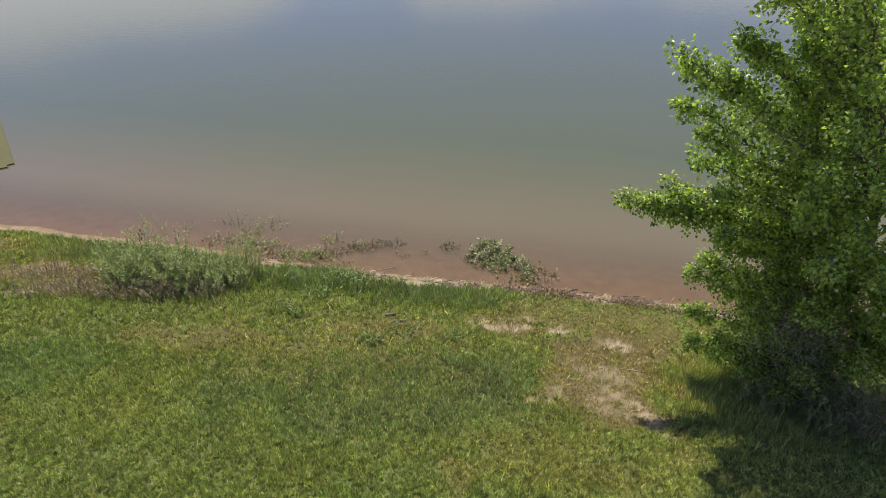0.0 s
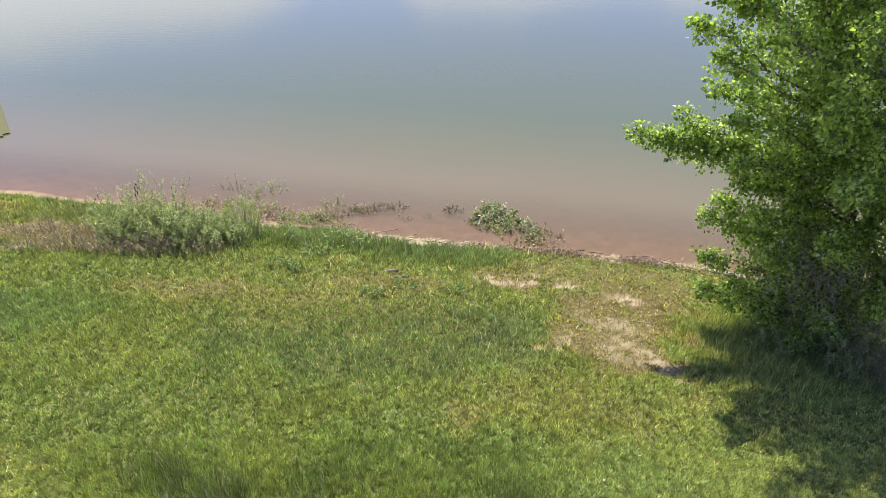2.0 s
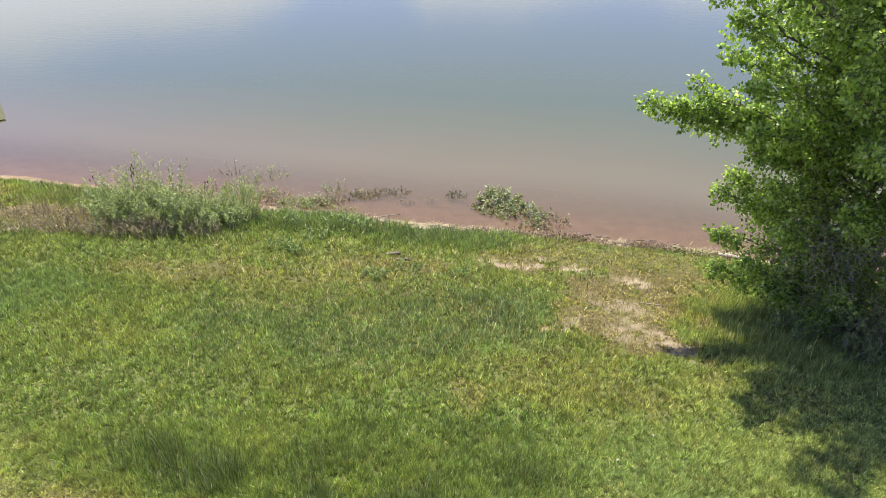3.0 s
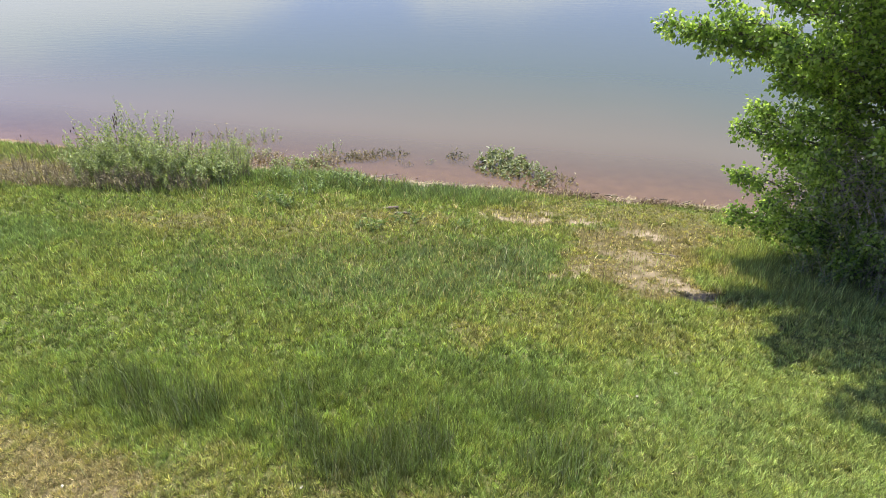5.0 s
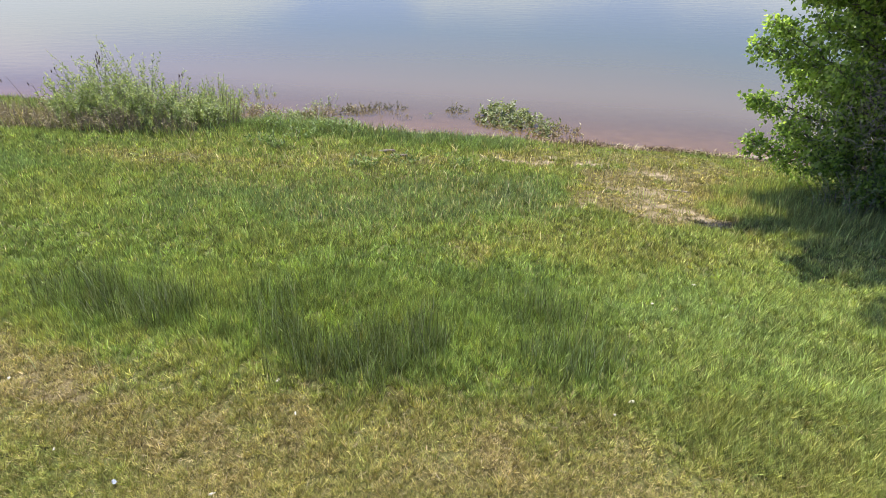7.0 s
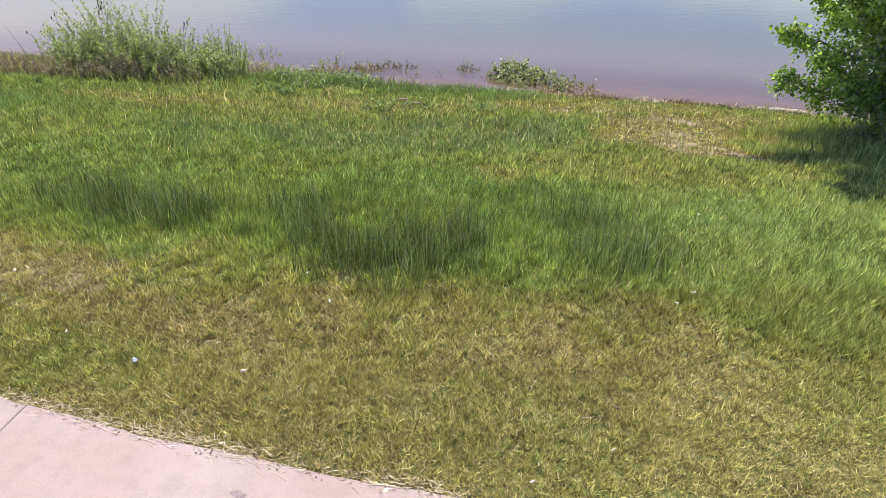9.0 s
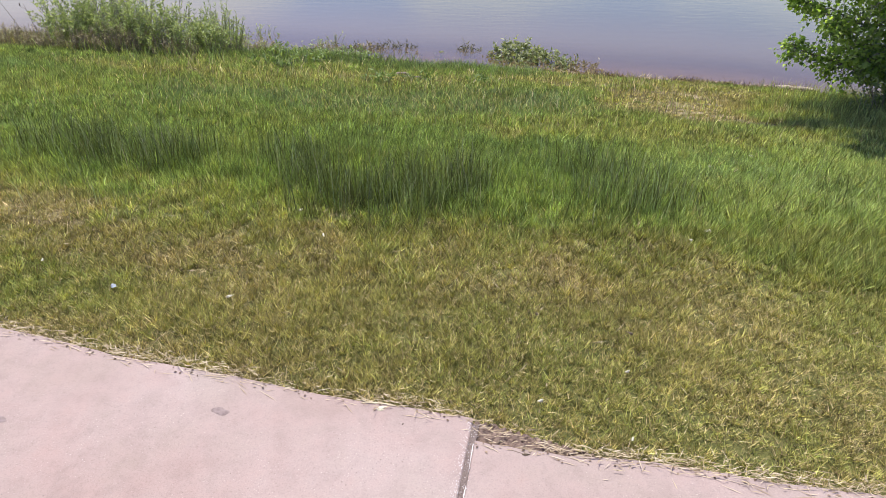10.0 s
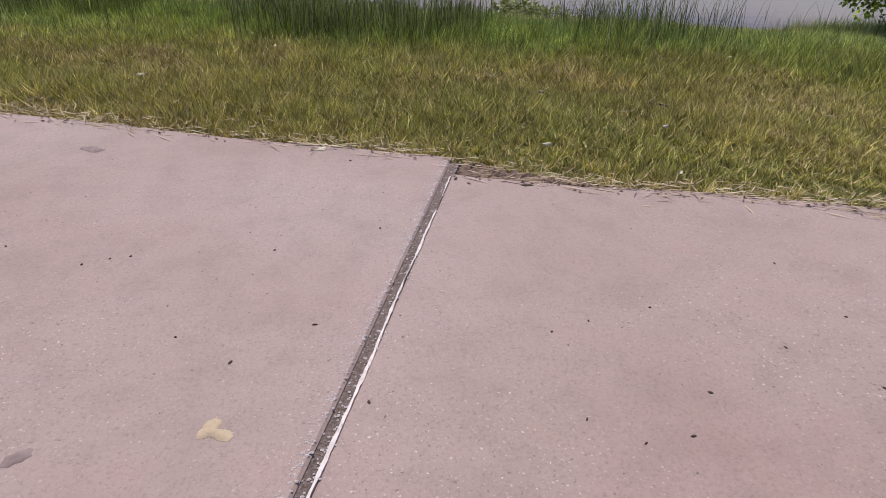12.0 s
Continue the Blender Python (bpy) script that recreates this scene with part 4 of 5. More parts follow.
# ---- shrubs and weeds ----
def shrub(name, cx, cy, rx, ry, count, tall, leaf, wide, mat, label, category, seed, spread=0.25, leaves=24, peak=(0.0, 0.0), shape=0.4, base_z=None, stem_mat=None, group="", clumps=0, upright=0.75):
    """Many thin stems from the ground, leafy for their upper part."""
    rng = np.random.default_rng(seed)
    gz = float(land(cx, cy)) if base_z is None else base_z
    thing = empty(name, cx, cy, max(gz, -0.1), label, category, group)
    lines, at, way = [], [], []
    hearts = [(math.sqrt(rng.random()), rng.uniform(0, 2 * math.pi), rng.uniform(0.78, 1.12)) for _ in range(clumps)]
    for _ in range(count):
        r, a, size = hearts[rng.integers(clumps)] if clumps else (math.sqrt(rng.random()), rng.uniform(0, 2 * math.pi), 1.0)
        x, y = cx + rx * r * math.cos(a), cy + ry * r * math.sin(a)
        if clumps:
            a = rng.uniform(0, 2 * math.pi)
            x, y, r = x + 0.09 * rng.normal(), y + 0.09 * rng.normal(), 0.8
        z = float(land(x, y)) if base_z is None else base_z
        h = tall * (1.0 - 0.60 * min(1.0, math.hypot((x - cx - peak[0]) / rx, (y - cy - peak[1]) / ry))) * rng.uniform(0.65, 1.15) * size
        top = np.array([x + spread * h * (math.cos(a) * r + rng.normal(0, 0.5)), y + spread * h * (math.sin(a) * r + rng.normal(0, 0.5)), z + h])
        line = curve_to((x, y, z - 0.03), top, 0.05 * h, 7)
        lines.append((line, np.linspace(0.005, 0.0015, 7)))
        for _ in range(leaves):
            t = 0.12 + 0.88 * rng.random() ** 0.8
            k = min(int(t * 6), 5)
            p = line[k] + (line[k + 1] - line[k]) * (t * 6 - k)
            o = unit(rng.normal(0, 1, 3) * [1, 1, 0.4] + [0, 0, upright])
            at.append(p)
            way.append(o)
    tagged(tube_part("stem_growth", lines, stem_mat or TWIG, thing, sides=4), kind="stuff")
    at, way = np.array(at), np.array(way)
    n = len(at)
    L = rng.uniform(0.6, 1.3, n) * leaf
    up = unit(rng.normal(0, 0.6, (n, 3)) + [0, 0, 0.6])
    leaf_mesh("foliage", at, way, up, L, L * wide, mat, thing, 0.1, shape)
    settle(thing)
    return thing


shrub("willow_bush", -4.85, 9.35, 1.25, 0.5, 600, 1.10, 0.052, 0.25, WILLOW, "grey-green sandbar willow bush on the bank", "bush", 61, 0.40, 54, (-0.05, 0.0), clumps=40, upright=0.85)
shrub("willow_bush", -3.72, 9.75, 0.32, 0.25, 90, 0.92, 0.06, 0.16, WILLOW, "small grey-green willow beside a larger one", "bush", 62, 0.22, 34, upright=1.4)
shrub("shore_plant", 1.02, 10.86, 0.42, 0.42, 100, 0.40, 0.072, 0.40, SHOREPLANT, "leafy green seedling bush standing in the shallows", "plant", 63, 0.6, 20, (-0.05, 0.1), base_z=-0.12)
shrub("shore_plant", 1.40, 10.38, 0.40, 0.42, 62, 0.36, 0.065, 0.38, SHOREPLANT, "leafy green seedlings standing in the shallows", "plant", 68, 0.6, 17, base_z=-0.1)
shrub("shore_plant", 1.85, 10.10, 0.36, 0.30, 60, 0.28, 0.05, 0.3, DEADWEED, "half-withered weed standing in the shallows", "weed", 64, 0.6, 14, base_z=-0.08)

shrub("understory_shrub", 4.7, 6.2, 0.6, 0.35, 130, 1.0, 0.05, 0.34, BROADLEAF, "dense green shrub growing under the cottonwood", "bush", 65, 0.5, 30, clumps=18)
shrub("understory_shrub", 5.25, 5.95, 0.7, 0.40, 170, 1.25, 0.05, 0.26, BROADLEAF, "dark green shrub growing under the cottonwood", "bush", 66, 0.5, 26, clumps=18)
shrub("understory_shrub", 5.6, 5.7, 0.7, 0.30, 90, 1.1, 0.045, 0.2, DEADWEED, "half-dead shrub with withered leaves under the cottonwood", "bush", 67, 0.6, 20, clumps=12)

SHALLOWS = [(-4.78, 11.5, 0.26, 22, 0.26), (-4.3, 11.4, 0.28, 36, 0.26), (-3.86, 11.3, 0.26, 40, 0.26), (-3.4, 11.1, 0.24, 34, 0.24), (-4.2, 11.8, 0.24, 14, 0.28), (-3.8, 12.2, 0.3, 14, 0.26), (-4.7, 12.4, 0.3, 9, 0.3),
            (-3.05, 10.82, 0.28, 60, 0.22), (-2.65, 10.86, 0.26, 60, 0.24), (-2.36, 11.0, 0.20, 40, 0.26), (-2.34, 11.5, 0.18, 12, 0.3), (-1.9, 11.2, 0.15, 26, 0.16), (-1.62, 11.28, 0.2, 44, 0.18), (-1.36, 11.35, 0.12, 12, 0.26),
            (-0.99, 11.35, 0.10, 12, 0.24), (-0.83, 10.95, 0.14, 8, 0.06), (-0.38, 11.1, 0.06, 5, 0.08), (0.13, 11.25, 0.15, 22, 0.18), (0.52, 10.8, 0.12, 12, 0.12), (0.7, 11.1, 0.14, 10, 0.14), (-2.1, 10.62, 0.2, 24, 0.14), (-3.6, 10.85, 0.15, 16, 0.16)]
for k, (x, y, r, n, h) in enumerate(SHALLOWS):
    shrub("water_weed", x, y, r * 1.15, r * 0.6, int(1.6 * n), h + 0.07, 0.05, 0.26, DEADWEED if k % 3 == 0 else DARKWEED if k in (11, 13, 14, 15, 17) else WILLOW, "sparse greyish weeds standing in shallow water", "weed", 70 + k, 0.7, 12, base_z=-0.1, group="weeds in the shallows")

MEADOW_WEEDS = [(-2.45, 8.4, 0.16, 14, 0.24), (-2.75, 8.5, 0.14, 10, 0.2), (-1.14, 7.6, 0.14, 14, 0.24), (-2.25, 9.0, 0.2, 18, 0.28), (-1.6, 9.55, 0.25, 24, 0.32), (0.1, 7.75, 0.14, 10, 0.16), (-0.6, 8.0, 0.2, 12, 0.14), (-1.95, 9.75, 0.3, 30, 0.34), (-2.7, 9.6, 0.25, 22, 0.3)]
for k, (x, y, r, n, h) in enumerate(MEADOW_WEEDS):
    shrub("meadow_weed", x, y, r, r, n, h, 0.072, 0.26, BROADLEAF, "dark green leafy weed in the grass", "weed", 90 + k, 0.5, 14, group="weeds in the meadow")

for k, (x, y, r, n, h) in enumerate([(-6.3, 8.85, 0.5, 110, 0.34), (-5.5, 8.72, 0.5, 150, 0.34), (-4.85, 8.76, 0.45, 170, 0.42), (-4.2, 8.9, 0.4, 120, 0.38), (-6.0, 9.4, 0.5, 80, 0.4), (-7.0, 8.6, 0.35, 40, 0.24), (-7.0, 9.4, 0.6, 50, 0.28)]):
    shrub("dead_weeds", x, y, r, 0.22, n, h, 0.05, 0.12, DEADWEED, "grey-brown dead weeds at the foot of a willow", "weed", 110 + k, 0.4, 16, group="dead weeds")


def dock(x, y, h, lean, seed, heads):
    """A tall dry stalk with dark seed heads."""
    rng = np.random.default_rng(seed)
    z = float(land(x, y))
    thing = empty("dock_stalk", x, y, z, "tall dry stalk with dark seed heads above the bush", "weed", "dry stalks")
    top = np.array([x + lean, y, z + h])
    line = curve_to((x, y, z - 0.02), top, 0.05, 7)
    stem = tube_part("stalk", [(line, np.linspace(0.005, 0.002, 7))], DARKWOOD, thing, sides=4)
    for k in range(heads):
        p = top + [rng.normal(0, 0.04), rng.normal(0, 0.03), -0.03 * k]
        rod = [(p + [0, 0, d * 0.045], r) for d, r in ((-0.6, 0.002), (-0.25, 0.007), (0.2, 0.008), (0.6, 0.002))]
        tube_part("seed_head", [(np.array([q for q, _ in rod]), np.array([r for _, r in rod]))], SEED, stem, "dark brown seed head", sides=6)
        tube_part("side_stalk", [(np.array([line[-2], (line[-2] + p) / 2 + [0, 0, 0.01], p - [0, 0, 0.04]]), np.full(3, 0.002))], DARKWOOD, stem, sides=3)
    settle(thing)


dock(-5.25, 9.2, 1.06, 0.12, 1, 7)
dock(-5.75, 9.3, 0.85, -0.1, 2, 2)
dock(-4.2, 9.4, 0.85, 0.12, 3, 2)
dock(-6.55, 9.6, 0.62, -0.28, 4, 0)
dock(-6.3, 9.5, 0.55, -0.1, 5, 1)
dock(-7.2, 9.8, 0.5, 0.05, 6, 1)
dock(-7.9, 10.0, 0.45, 0.03, 7, 1)


# ---- driftwood and shore debris ----
def driftwood(name, a, b, radius, mat, label, seed, category="driftwood", group=""):
    rng = np.random.default_rng(seed)
    a, b = np.array(a, float), np.array(b, float)
    t = np.linspace(0, 1, 9)[:, None]
    pts = a + (b - a) * t + rng.normal(0, radius * 0.5, (9, 3)) * [1, 1, 0.3]
    pts[:, 2] = (PATH_TOP if radius < 0.003 else np.maximum(land(pts[:, 0], pts[:, 1]), -0.01)) + radius * 0.55
    r = radius * (0.7 + 0.5 * np.sin(np.linspace(0.5, 2.6, 9))) * rng.uniform(0.85, 1.15, 9)
    return tagged(tube_part(name, [(pts, r)], mat, sides=7), label, category, group)


driftwood("driftwood_log", (4.48, 8.86, 0), (5.0, 8.66, 0), 0.04, DRIFT, "bleached grey driftwood log at the water's edge", 1)
driftwood("stick", (-1.02, 8.42, 0), (-0.80, 8.50, 0), 0.028, DARKWOOD, "short dark stick lying in the grass", 2, "stick")
driftwood("stick", (-0.85, 8.25, 0), (-0.62, 8.30, 0), 0.022, DARKWOOD, "short dark stick lying in the grass", 3, "stick")
driftwood("stick", (2.62, 7.02, 0), (2.95, 6.95, 0), 0.009, DRIFT, "pale stick lying on sandy soil", 4, "stick")
rngd = np.random.default_rng(77)
for k in range(64):
    x = rngd.uniform(-3.6, 4.6)
    y = float(np.interp(x, SHORE_X, SHORE_Y)) + rngd.normal(-0.12, 0.10)
    a, L = rngd.normal(-0.2, 0.5), rngd.uniform(0.10, 0.45)
    driftwood("shore_twig", (x, y, 0), (x + L * math.cos(a), y + L * math.sin(a), 0), rngd.uniform(0.006, 0.016), DRIFT if k % 2 else DARKWOOD, "twig washed up along the waterline", 100 + k, "twig", "washed-up twigs")


def litter_line():
    """Washed-up stalks in a pale line along the shore."""
    rng = np.random.default_rng(15)
    n = 6000
    x = rng.uniform(-9.6, 5.0, n)
    y = np.interp(x, SHORE_X, SHORE_Y) + rng.normal(-0.13, 0.07, n) + 0.1 * (vnoise(x, 0 * x, 0.9, 3) - 0.5)
    keep = vnoise(x, y, 0.55, 63) + 0.4 * vnoise(x, y, 0.15, 64) > 0.62
    x, y = x[keep], y[keep]
    n = len(x)
    z = np.maximum(land(x, y), 0.0) + rng.uniform(0.0, 0.025, n)
    a = rng.normal(-0.2, 0.6, n)
    way = np.stack([np.cos(a), np.sin(a), rng.normal(0, 0.15, n)], 1)
    L = rng.uniform(0.04, 0.20, n)
    ob = leaf_mesh("wrack_line", np.stack([x, y, z], 1), way, np.tile([0, 0, 1.0], (n, 1)) + rng.normal(0, 0.3, (n, 3)), L, L * 0.06, DEADWEED, None, 0.05, 0.5)
    tagged(ob, "pale line of washed-up straw along the waterline", "debris", kind="stuff")


litter_line()


def dark_debris():
    """Brown soaked leaves and bark bits along the shore."""
    rng = np.random.default_rng(19)
    n = 14000
    x = np.r_[rng.uniform(0.6, 5.0, 11000), rng.uniform(-5.0, 0.6, 3000)]
    y = np.interp(x, SHORE_X, SHORE_Y) + rng.normal(-0.16, 0.10, n)
    keep = vnoise(x, y, 0.35, 62) > 0.35
    x, y = x[keep], y[keep]
    n = len(x)
    a = rng.uniform(0, 2 * np.pi, n)
    way = np.stack([np.cos(a), np.sin(a), rng.normal(0.15, 0.3, n)], 1)
    L = rng.uniform(0.02, 0.075, n)
    ob = leaf_mesh("shore_debris", np.stack([x, y, np.maximum(land(x, y), 0) + rng.uniform(0, 0.03, n)], 1), way, rng.normal(0, 0.5, (n, 3)) + [0, 0, 1], L, L * 0.3, DEBRIS, None, 0.1, 0.4)
    tagged(ob, "brown soaked bits of bark along the waterline", "debris", kind="stuff")


dark_debris()


# ---- things on the footpath and the mown grass ----
def fringe():
    """Dead straw hanging over the footpath's edge."""
    rng = np.random.default_rng(16)
    s = np.r_[rng.uniform(-2.6, 1.5, 2600), rng.uniform(0.20, 1.4, 1900)]
    n = len(s)
    dens = 0.35 + 0.65 * (vnoise(s, 0 * s, 0.22, 40) > 0.45)
    s = s[rng.random(n) < dens]
    n = len(s)
    v = np.where(s > 0, rng.normal(0.025, 0.02, n) + 0.055 * np.clip(s / 0.3, 0, 1), rng.normal(-0.012, 0.018, n)) + path_edge(s)
    p = np.outer(s, along) + np.outer(v, across) + np.array(corner)
    p[:, 2] = PATH_TOP + rng.uniform(-0.012, 0.012, n)
    a = rng.uniform(0, 2 * np.pi, n)
    way = np.cos(a)[:, None] * 1.5 * np.array(along) + np.sin(a)[:, None] * 0.45 * np.array(across) + np.stack([0 * a, 0 * a, rng.normal(0.02, 0.15, n)], 1)
    L = rng.uniform(0.012, 0.055, n)
    ob = leaf_mesh("dead_grass", p, way, np.tile([0, 0, 1.0], (n, 1)) + rng.normal(0, 0.4, (n, 3)), L, np.full(n, 0.0022), STRAW, None, 0.05, 0.5)
    tagged(ob, "dead straw along the edge of the footpath", "dead grass", kind="stuff")
    # longer straws and dark bits lying on the concrete itself
    n = 150
    s = rng.uniform(-2.4, 1.4, n)
    v = np.abs(rng.normal(0.0, 0.022, n)) + np.where(s > 0, 0.085, 0.0) + path_edge(s)
    p = np.outer(s, along) + np.outer(v, across) + np.array(corner)
    p[:, 2] = PATH_TOP + 0.002
    a = rng.normal(0, 0.3, n)
    way = np.cos(a)[:, None] * np.array(along) + np.sin(a)[:, None] * np.array(across)
    L = rng.uniform(0.02, 0.09, n)
    ob = leaf_mesh("dead_grass", p, way, np.tile([0, 0, 1.0], (n, 1)) + rng.normal(0, 0.2, (n, 3)), L, np.full(n, 0.0022), STRAW, None, 0.3, 0.5)
    tagged(ob, "long pale straws lying on the concrete edge", "dead grass", kind="stuff")
    n = 260
    s = rng.uniform(-2.4, 1.4, n)
    v = np.abs(rng.normal(0.0, 0.016, n)) + np.where(s > 0, 0.085, 0.0) + path_edge(s)
    p = np.outer(s, along) + np.outer(v, across) + np.array(corner)
    p[:, 2] = PATH_TOP + 0.0015
    a = rng.uniform(0, 2 * np.pi, n)
    way = np.stack([np.cos(a), np.sin(a), 0 * a], 1)
    L = rng.uniform(0.003, 0.014, n)
    ob = leaf_mesh("dirt_crumbs", p, way, np.tile([0, 0, 1.0], (n, 1)) + rng.normal(0, 0.2, (n, 3)), L, L * 0.5, DEBRIS, None, 0.4, 0.5)
    tagged(ob, "dark crumbs of dirt on the concrete edge", "dirt", kind="stuff")
    # loose dry stalks lying in the mown grass
    n = 650
    x, y = rng.uniform(-3.0, 2.2, n), rng.uniform(1.25, 2.7, n)
    keep = (rng.random(n) < 0.25 + 0.75 * straw(x, y)) & ((x - corner.x) * across.x + (y - corner.y) * across.y < -0.02)
    x, y = x[keep], y[keep]
    n = len(x)
    a = rng.uniform(0, 2 * np.pi, n)
    L = rng.uniform(0.02, 0.08, n)
    way = np.stack([np.cos(a), np.sin(a), rng.normal(0, 0.2, n)], 1)
    ob = leaf_mesh("dead_grass", np.stack([x, y, land(x, y) + rng.uniform(0.01, 0.035, n)], 1), way, np.tile([0, 0, 1.0], (n, 1)) + rng.normal(0, 0.4, (n, 3)), L, np.full(n, 0.002), STRAW, None, 0.05, 0.5)
    tagged(ob, "loose dry stalks lying in the mown grass", "dead grass", kind="stuff")


fringe()


def blotch(name, x, y, rx, ry, turn, mat, label, category, seed, z=None, thick=0.0025, curl=0.0, lobes=0.0):
    """A small flat thing with an uneven outline, domed and a little curled."""
    rng = random.Random(seed)
    z = PATH_TOP if z is None else z
    bm = bmesh.new()
    rings, n = 4, 18
    wob = [1 + lobes * math.sin(3 * a + seed) + 0.22 * math.sin(2 * a + seed) + rng.uniform(-0.18, 0.18) for a in [2 * math.pi * i / n for i in range(n)]]
    c = bm.verts.new((0, 0, thick))
    last = None
    for r in range(1, rings + 1):
        f = r / rings
        ring = []
        for i in range(n):
            a = 2 * math.pi * i / n
            ring.append(bm.verts.new((rx * f * wob[i] * math.cos(a), ry * f * wob[i] * math.sin(a), thick * (1 - f * f) + curl * f * f * math.sin(a * 2 + seed) + (0.0008 if r < rings else 0.0003))))
        for i in range(n):
            if last:
                bm.faces.new((last[i], ring[i], ring[(i + 1) % n], last[(i + 1) % n]))
            else:
                bm.faces.new((c, ring[i], ring[(i + 1) % n]))
        last = ring
    bm.transform(pose(x, y, z, 0, 0, turn))
    for f in bm.faces:
        f.smooth = True
    return tagged(part(name, bm, mat), label, category)


blotch("stain", -0.704, 0.421, 0.013, 0.011, 30, STAIN, "dark grey stain on the concrete", "stain", 1, thick=0.0008)
blotch("stain", -1.03, 1.274, 0.024, 0.017, -10, STAIN, "dark grey stain on the concrete", "stain", 2, thick=0.0008)
blotch("stain", -1.694, 1.234, 0.020, 0.014, 0, STAIN, "dark grey stain on the concrete", "stain", 3, thick=0.0008)
blotch("bird_dropping", -0.509, 0.461, 0.017, 0.015, 20, YELLOW, "dried yellowish blot on the concrete", "stain", 4, thick=0.002, lobes=0.38)
blotch("pale_scrap", -0.527, 1.289, 0.016, 0.008, 10, PALE, "small white scrap at the footpath's edge", "scrap", 5, thick=0.002, curl=0.001)
blotch("withered_leaf", -0.087, 1.112, 0.012, 0.004, -8, BROWNLEAF, "narrow dark withered leaf on the concrete", "leaf", 6, thick=0.003)
for k, (x, y) in enumerate([(-0.43, 0.654), (-0.755, 0.827), (-0.785, 0.819), (-0.821, 0.801), (-0.61, 0.624), (-0.53, 0.851), (-0.523, 0.575), (0.28, 0.826), (0.2, 0.615), (0.069, 0.529), (-0.106, 0.644), (-0.051, 0.669), (0.287, 0.539), (0.318, 0.684), (0.044, 0.702), (-0.454, 1.226), (-0.364, 0.929), (-0.971, 0.854), (0.025, 0.46), (-0.031, 0.449), (-0.089, 0.484), (-0.341, 0.508)]):
    blotch("pebble", x, y, 0.0034 if k % 3 == 0 else 0.0022, 0.0019 if k % 3 == 0 else 0.0014, 40 * k, CRUMB, "tiny dark crumb on the concrete", "grit", 20 + k, thick=0.0013)


def grit():
    rng = np.random.default_rng(18)
    bm = bmesh.new()
    for _ in range(900):
        s, v = rng.uniform(-2.5, 1.7), rng.uniform(0.1, 1.5)
        p = Vector(path_point(s, v))
        r = rng.uniform(0.0006, 0.0018)
        vs = [bm.verts.new(p + Vector((r * math.cos(a) * rng.uniform(0.7, 1.4), r * math.sin(a), 0.0002))) for a in (0, 1.26, 2.5, 3.77, 5.0)]
        t = bm.verts.new(p + Vector((0, 0, r)))
        for i in range(5):
            bm.faces.new((vs[i], vs[(i + 1) % 5], t))
    tagged(part("grit", bm, PEBBLE), "fine grit scattered on the concrete", "grit", kind="stuff")
    bm = bmesh.new()
    for _ in range(1800):
        s = -0.008 - abs(rng.normal(0, 0.015)) if rng.random() < 0.7 else rng.normal(0.005, 0.008)
        v = rng.uniform(0.02, 1.6)
        p = Vector(path_point(s, v, -0.004 if -0.006 < s < 0.012 else 0))
        r = rng.uniform(0.0006, 0.0022) * (0.6 if abs(s) > 0.02 else 1)
        vs = [bm.verts.new(p + Vector((r * math.cos(a) * rng.uniform(0.7, 1.4), r * math.sin(a), 0.0002))) for a in (0, 1.26, 2.5, 3.77, 5.0)]
        t = bm.verts.new(p + Vector((0, 0, r)))
        for i in range(5):
            bm.faces.new((vs[i], vs[(i + 1) % 5], t))
    tagged(part("concrete_crumbs", bm, SEALANT), "pale crumbs of concrete along the joint", "grit", kind="stuff")


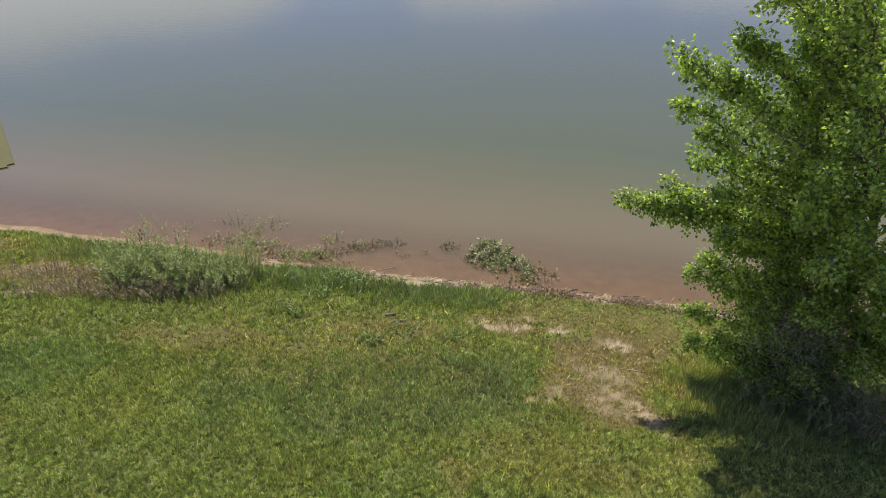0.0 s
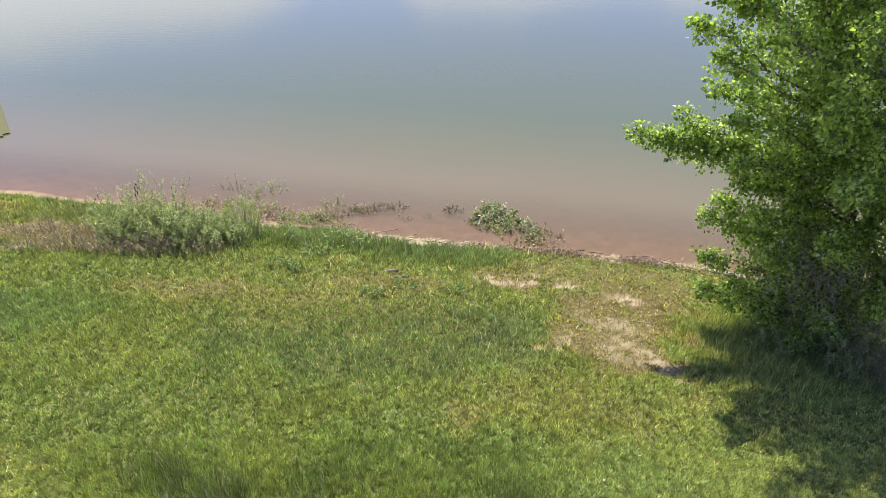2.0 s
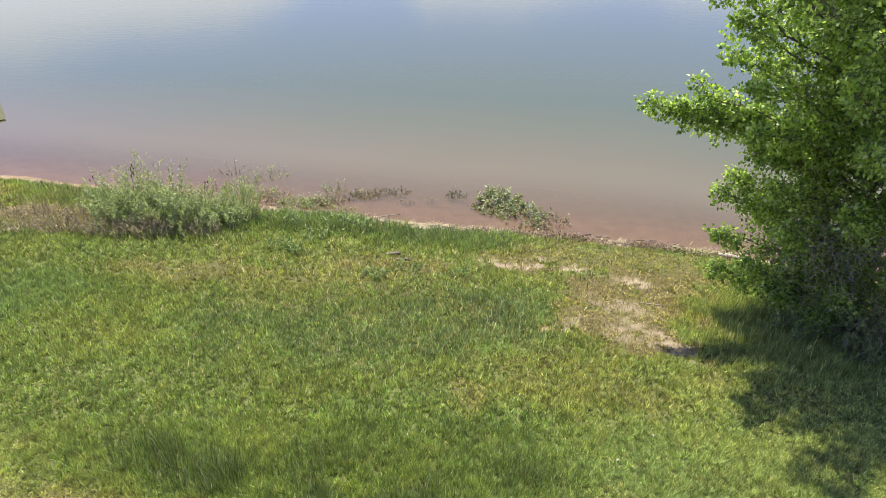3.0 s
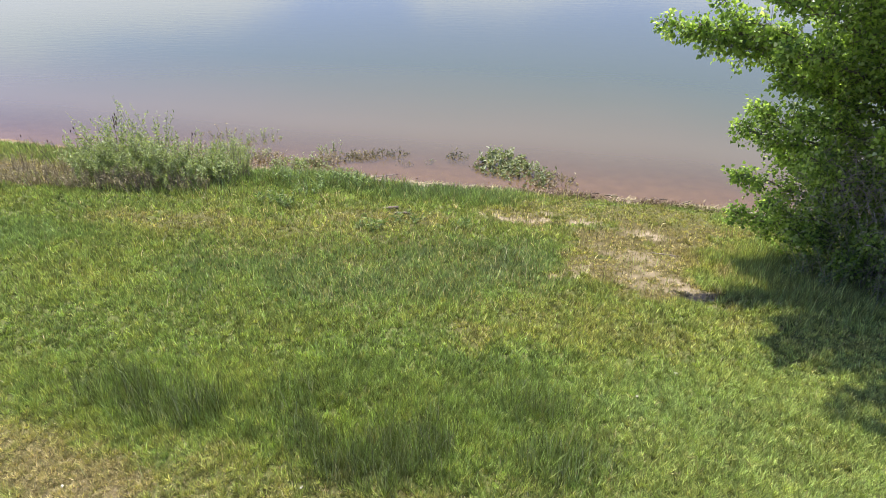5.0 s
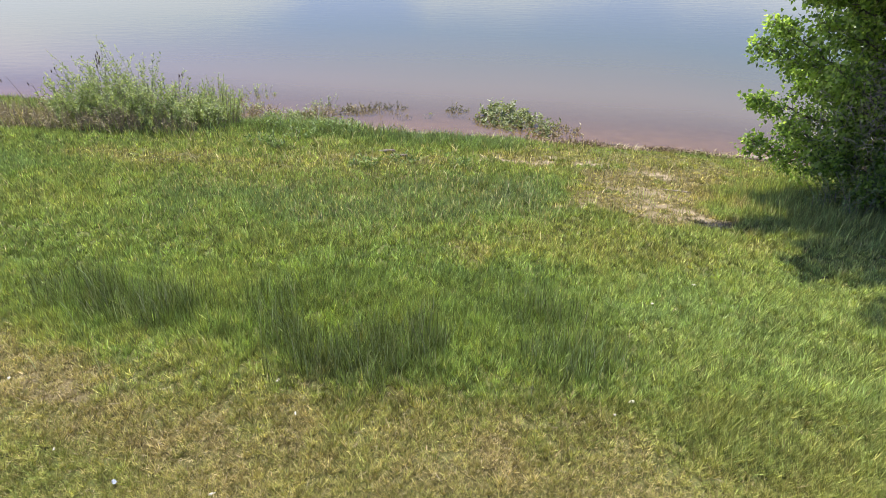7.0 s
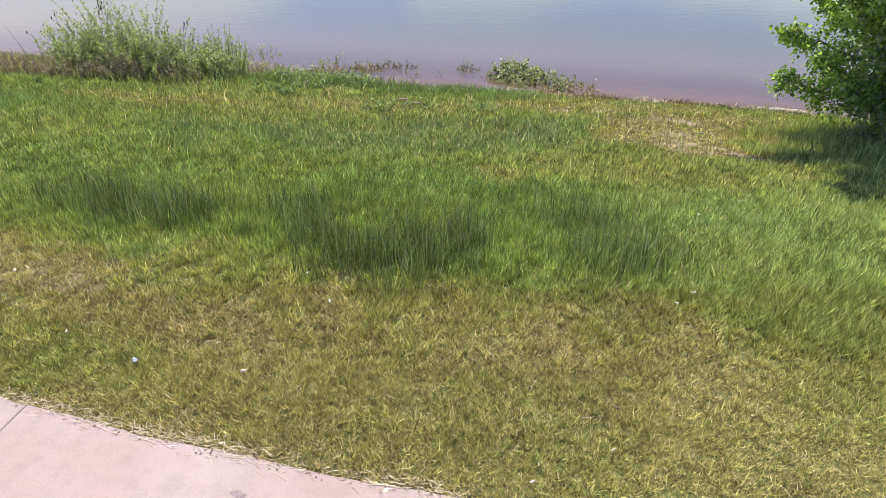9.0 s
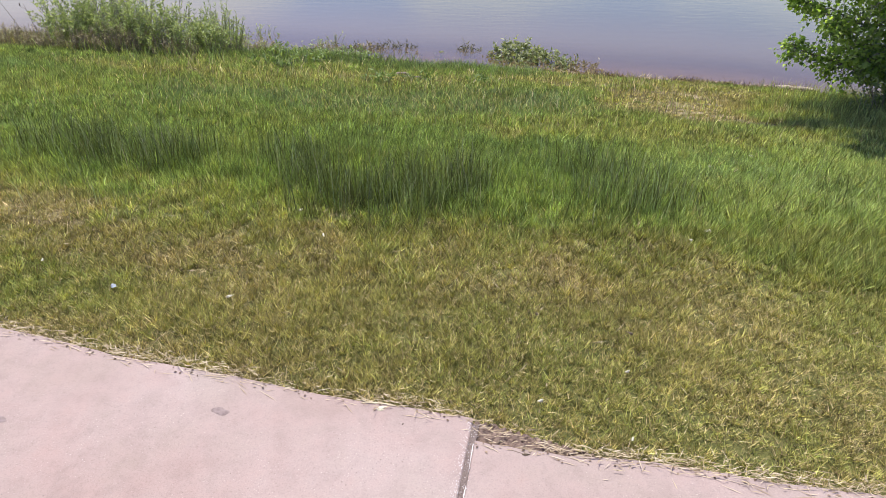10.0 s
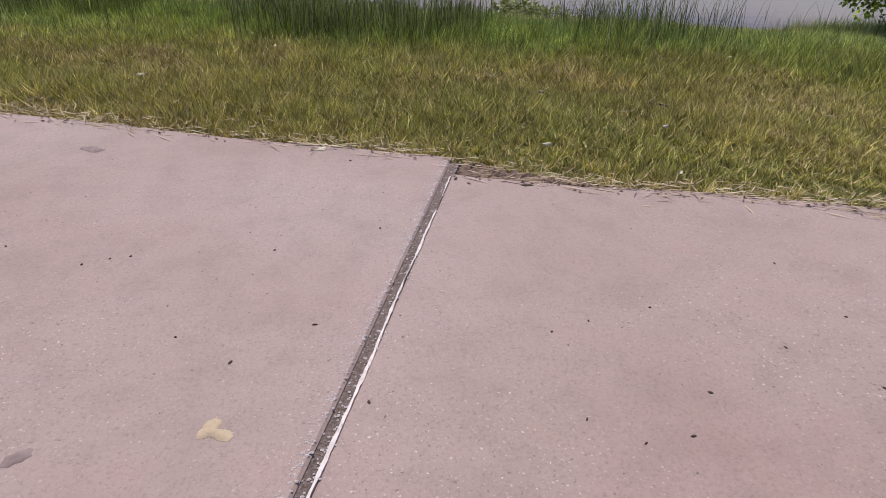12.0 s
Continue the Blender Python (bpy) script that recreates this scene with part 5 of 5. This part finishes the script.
grit()
for k, (x, y, rx, ry, m, what) in enumerate([
    (0.98, 2.57, 0.030, 0.016, PALE, "pale dry leaf lying in the grass"), (-1.056, 2.704, 0.018, 0.012, PALE, "pale dry leaf lying in the grass"), (-0.896, 2.435, 0.018, 0.010, PALE, "pale dry leaf lying in the grass"),
    (-1.666, 1.958, 0.020, 0.017, GREYBIT, "crumpled grey scrap lying in the grass"), (-1.173, 1.892, 0.026, 0.008, PALE, "bleached leaf lying in the grass"), (0.86, 2.46, 0.014, 0.009, PALE, "pale dry leaf lying in the grass"),
    (0.365, 1.697, 0.022, 0.006, BROWNLEAF, "withered brown leaf lying in the grass"), (-0.018, 1.323, 0.014, 0.008, PALE, "pale dry leaf at the grass edge"), (0.239, 1.167, 0.010, 0.007, PALE, "pale dry leaf at the grass edge"),
    (-2.07, 2.163, 0.012, 0.008, PALE, "pale dry leaf lying in the grass"), (0.036, 1.809, 0.012, 0.010, BROWNLEAF, "withered brown leaf lying in the grass"), (1.46, 3.75, 0.022, 0.012, PALE, "pale dry leaf lying in the grass"),
    (-2.62, 2.70, 0.02, 0.012, PALE, "pale dry leaf lying in the grass"), (1.9, 4.1, 0.022, 0.014, PALE, "pale dry leaf lying in the grass"), (0.297, 1.467, 0.012, 0.007, PALE, "pale dry leaf lying in the grass")]):
    blotch("fallen_leaf", x, y, 0.7 * rx, 0.7 * ry, 53 * k, m, what, "leaf", 50 + k, z=float(land(x, y)) + 0.03, thick=0.004, curl=0.004)


driftwood("straw_stalk", (-0.609, 1.327, 0), (-0.48, 1.299, 0), 0.0022, STRAWSTALK, "long pale straw lying across the footpath's edge", 21, "straw")
driftwood("straw_stalk", (-0.589, 1.313, 0), (-0.49, 1.306, 0), 0.0018, STRAWSTALK, "long pale straw lying across the footpath's edge", 22, "straw")
driftwood("leaf_stalk", (-0.14, 1.132, 0), (-0.095, 1.115, 0), 0.0007, DARKWOOD, "thin dark leaf stalk on the concrete", 23, "stalk")


# ---- float ----
def pontoon():
    """A long low float with a blunt rounded end, seen as an olive slab on the water."""
    thing = empty("pontoon_float", 0, 0, 0, "olive-green flat float lying on the water", "float")
    bm = bmesh.new()
    bmesh.ops.create_cube(bm, size=1, matrix=Matrix.Translation((2.4, 0, 0.0)) @ Matrix.Diagonal((4.8, 0.95, 0.07, 1)))
    bmesh.ops.bevel(bm, geom=[e for e in bm.edges if abs((e.verts[0].co - e.verts[1].co).z) > 0.05], offset=0.16, segments=5, affect="EDGES")
    bmesh.ops.bevel(bm, geom=[e for e in bm.edges if abs(e.verts[0].co.z - e.verts[1].co.z) < 0.01], offset=0.025, segments=2, affect="EDGES")
    part("hull", bm, HULL, thing)
    thing.matrix_world = pose(-11.60, 14.96, 0.0, 0, 0, 125.5)


pontoon()
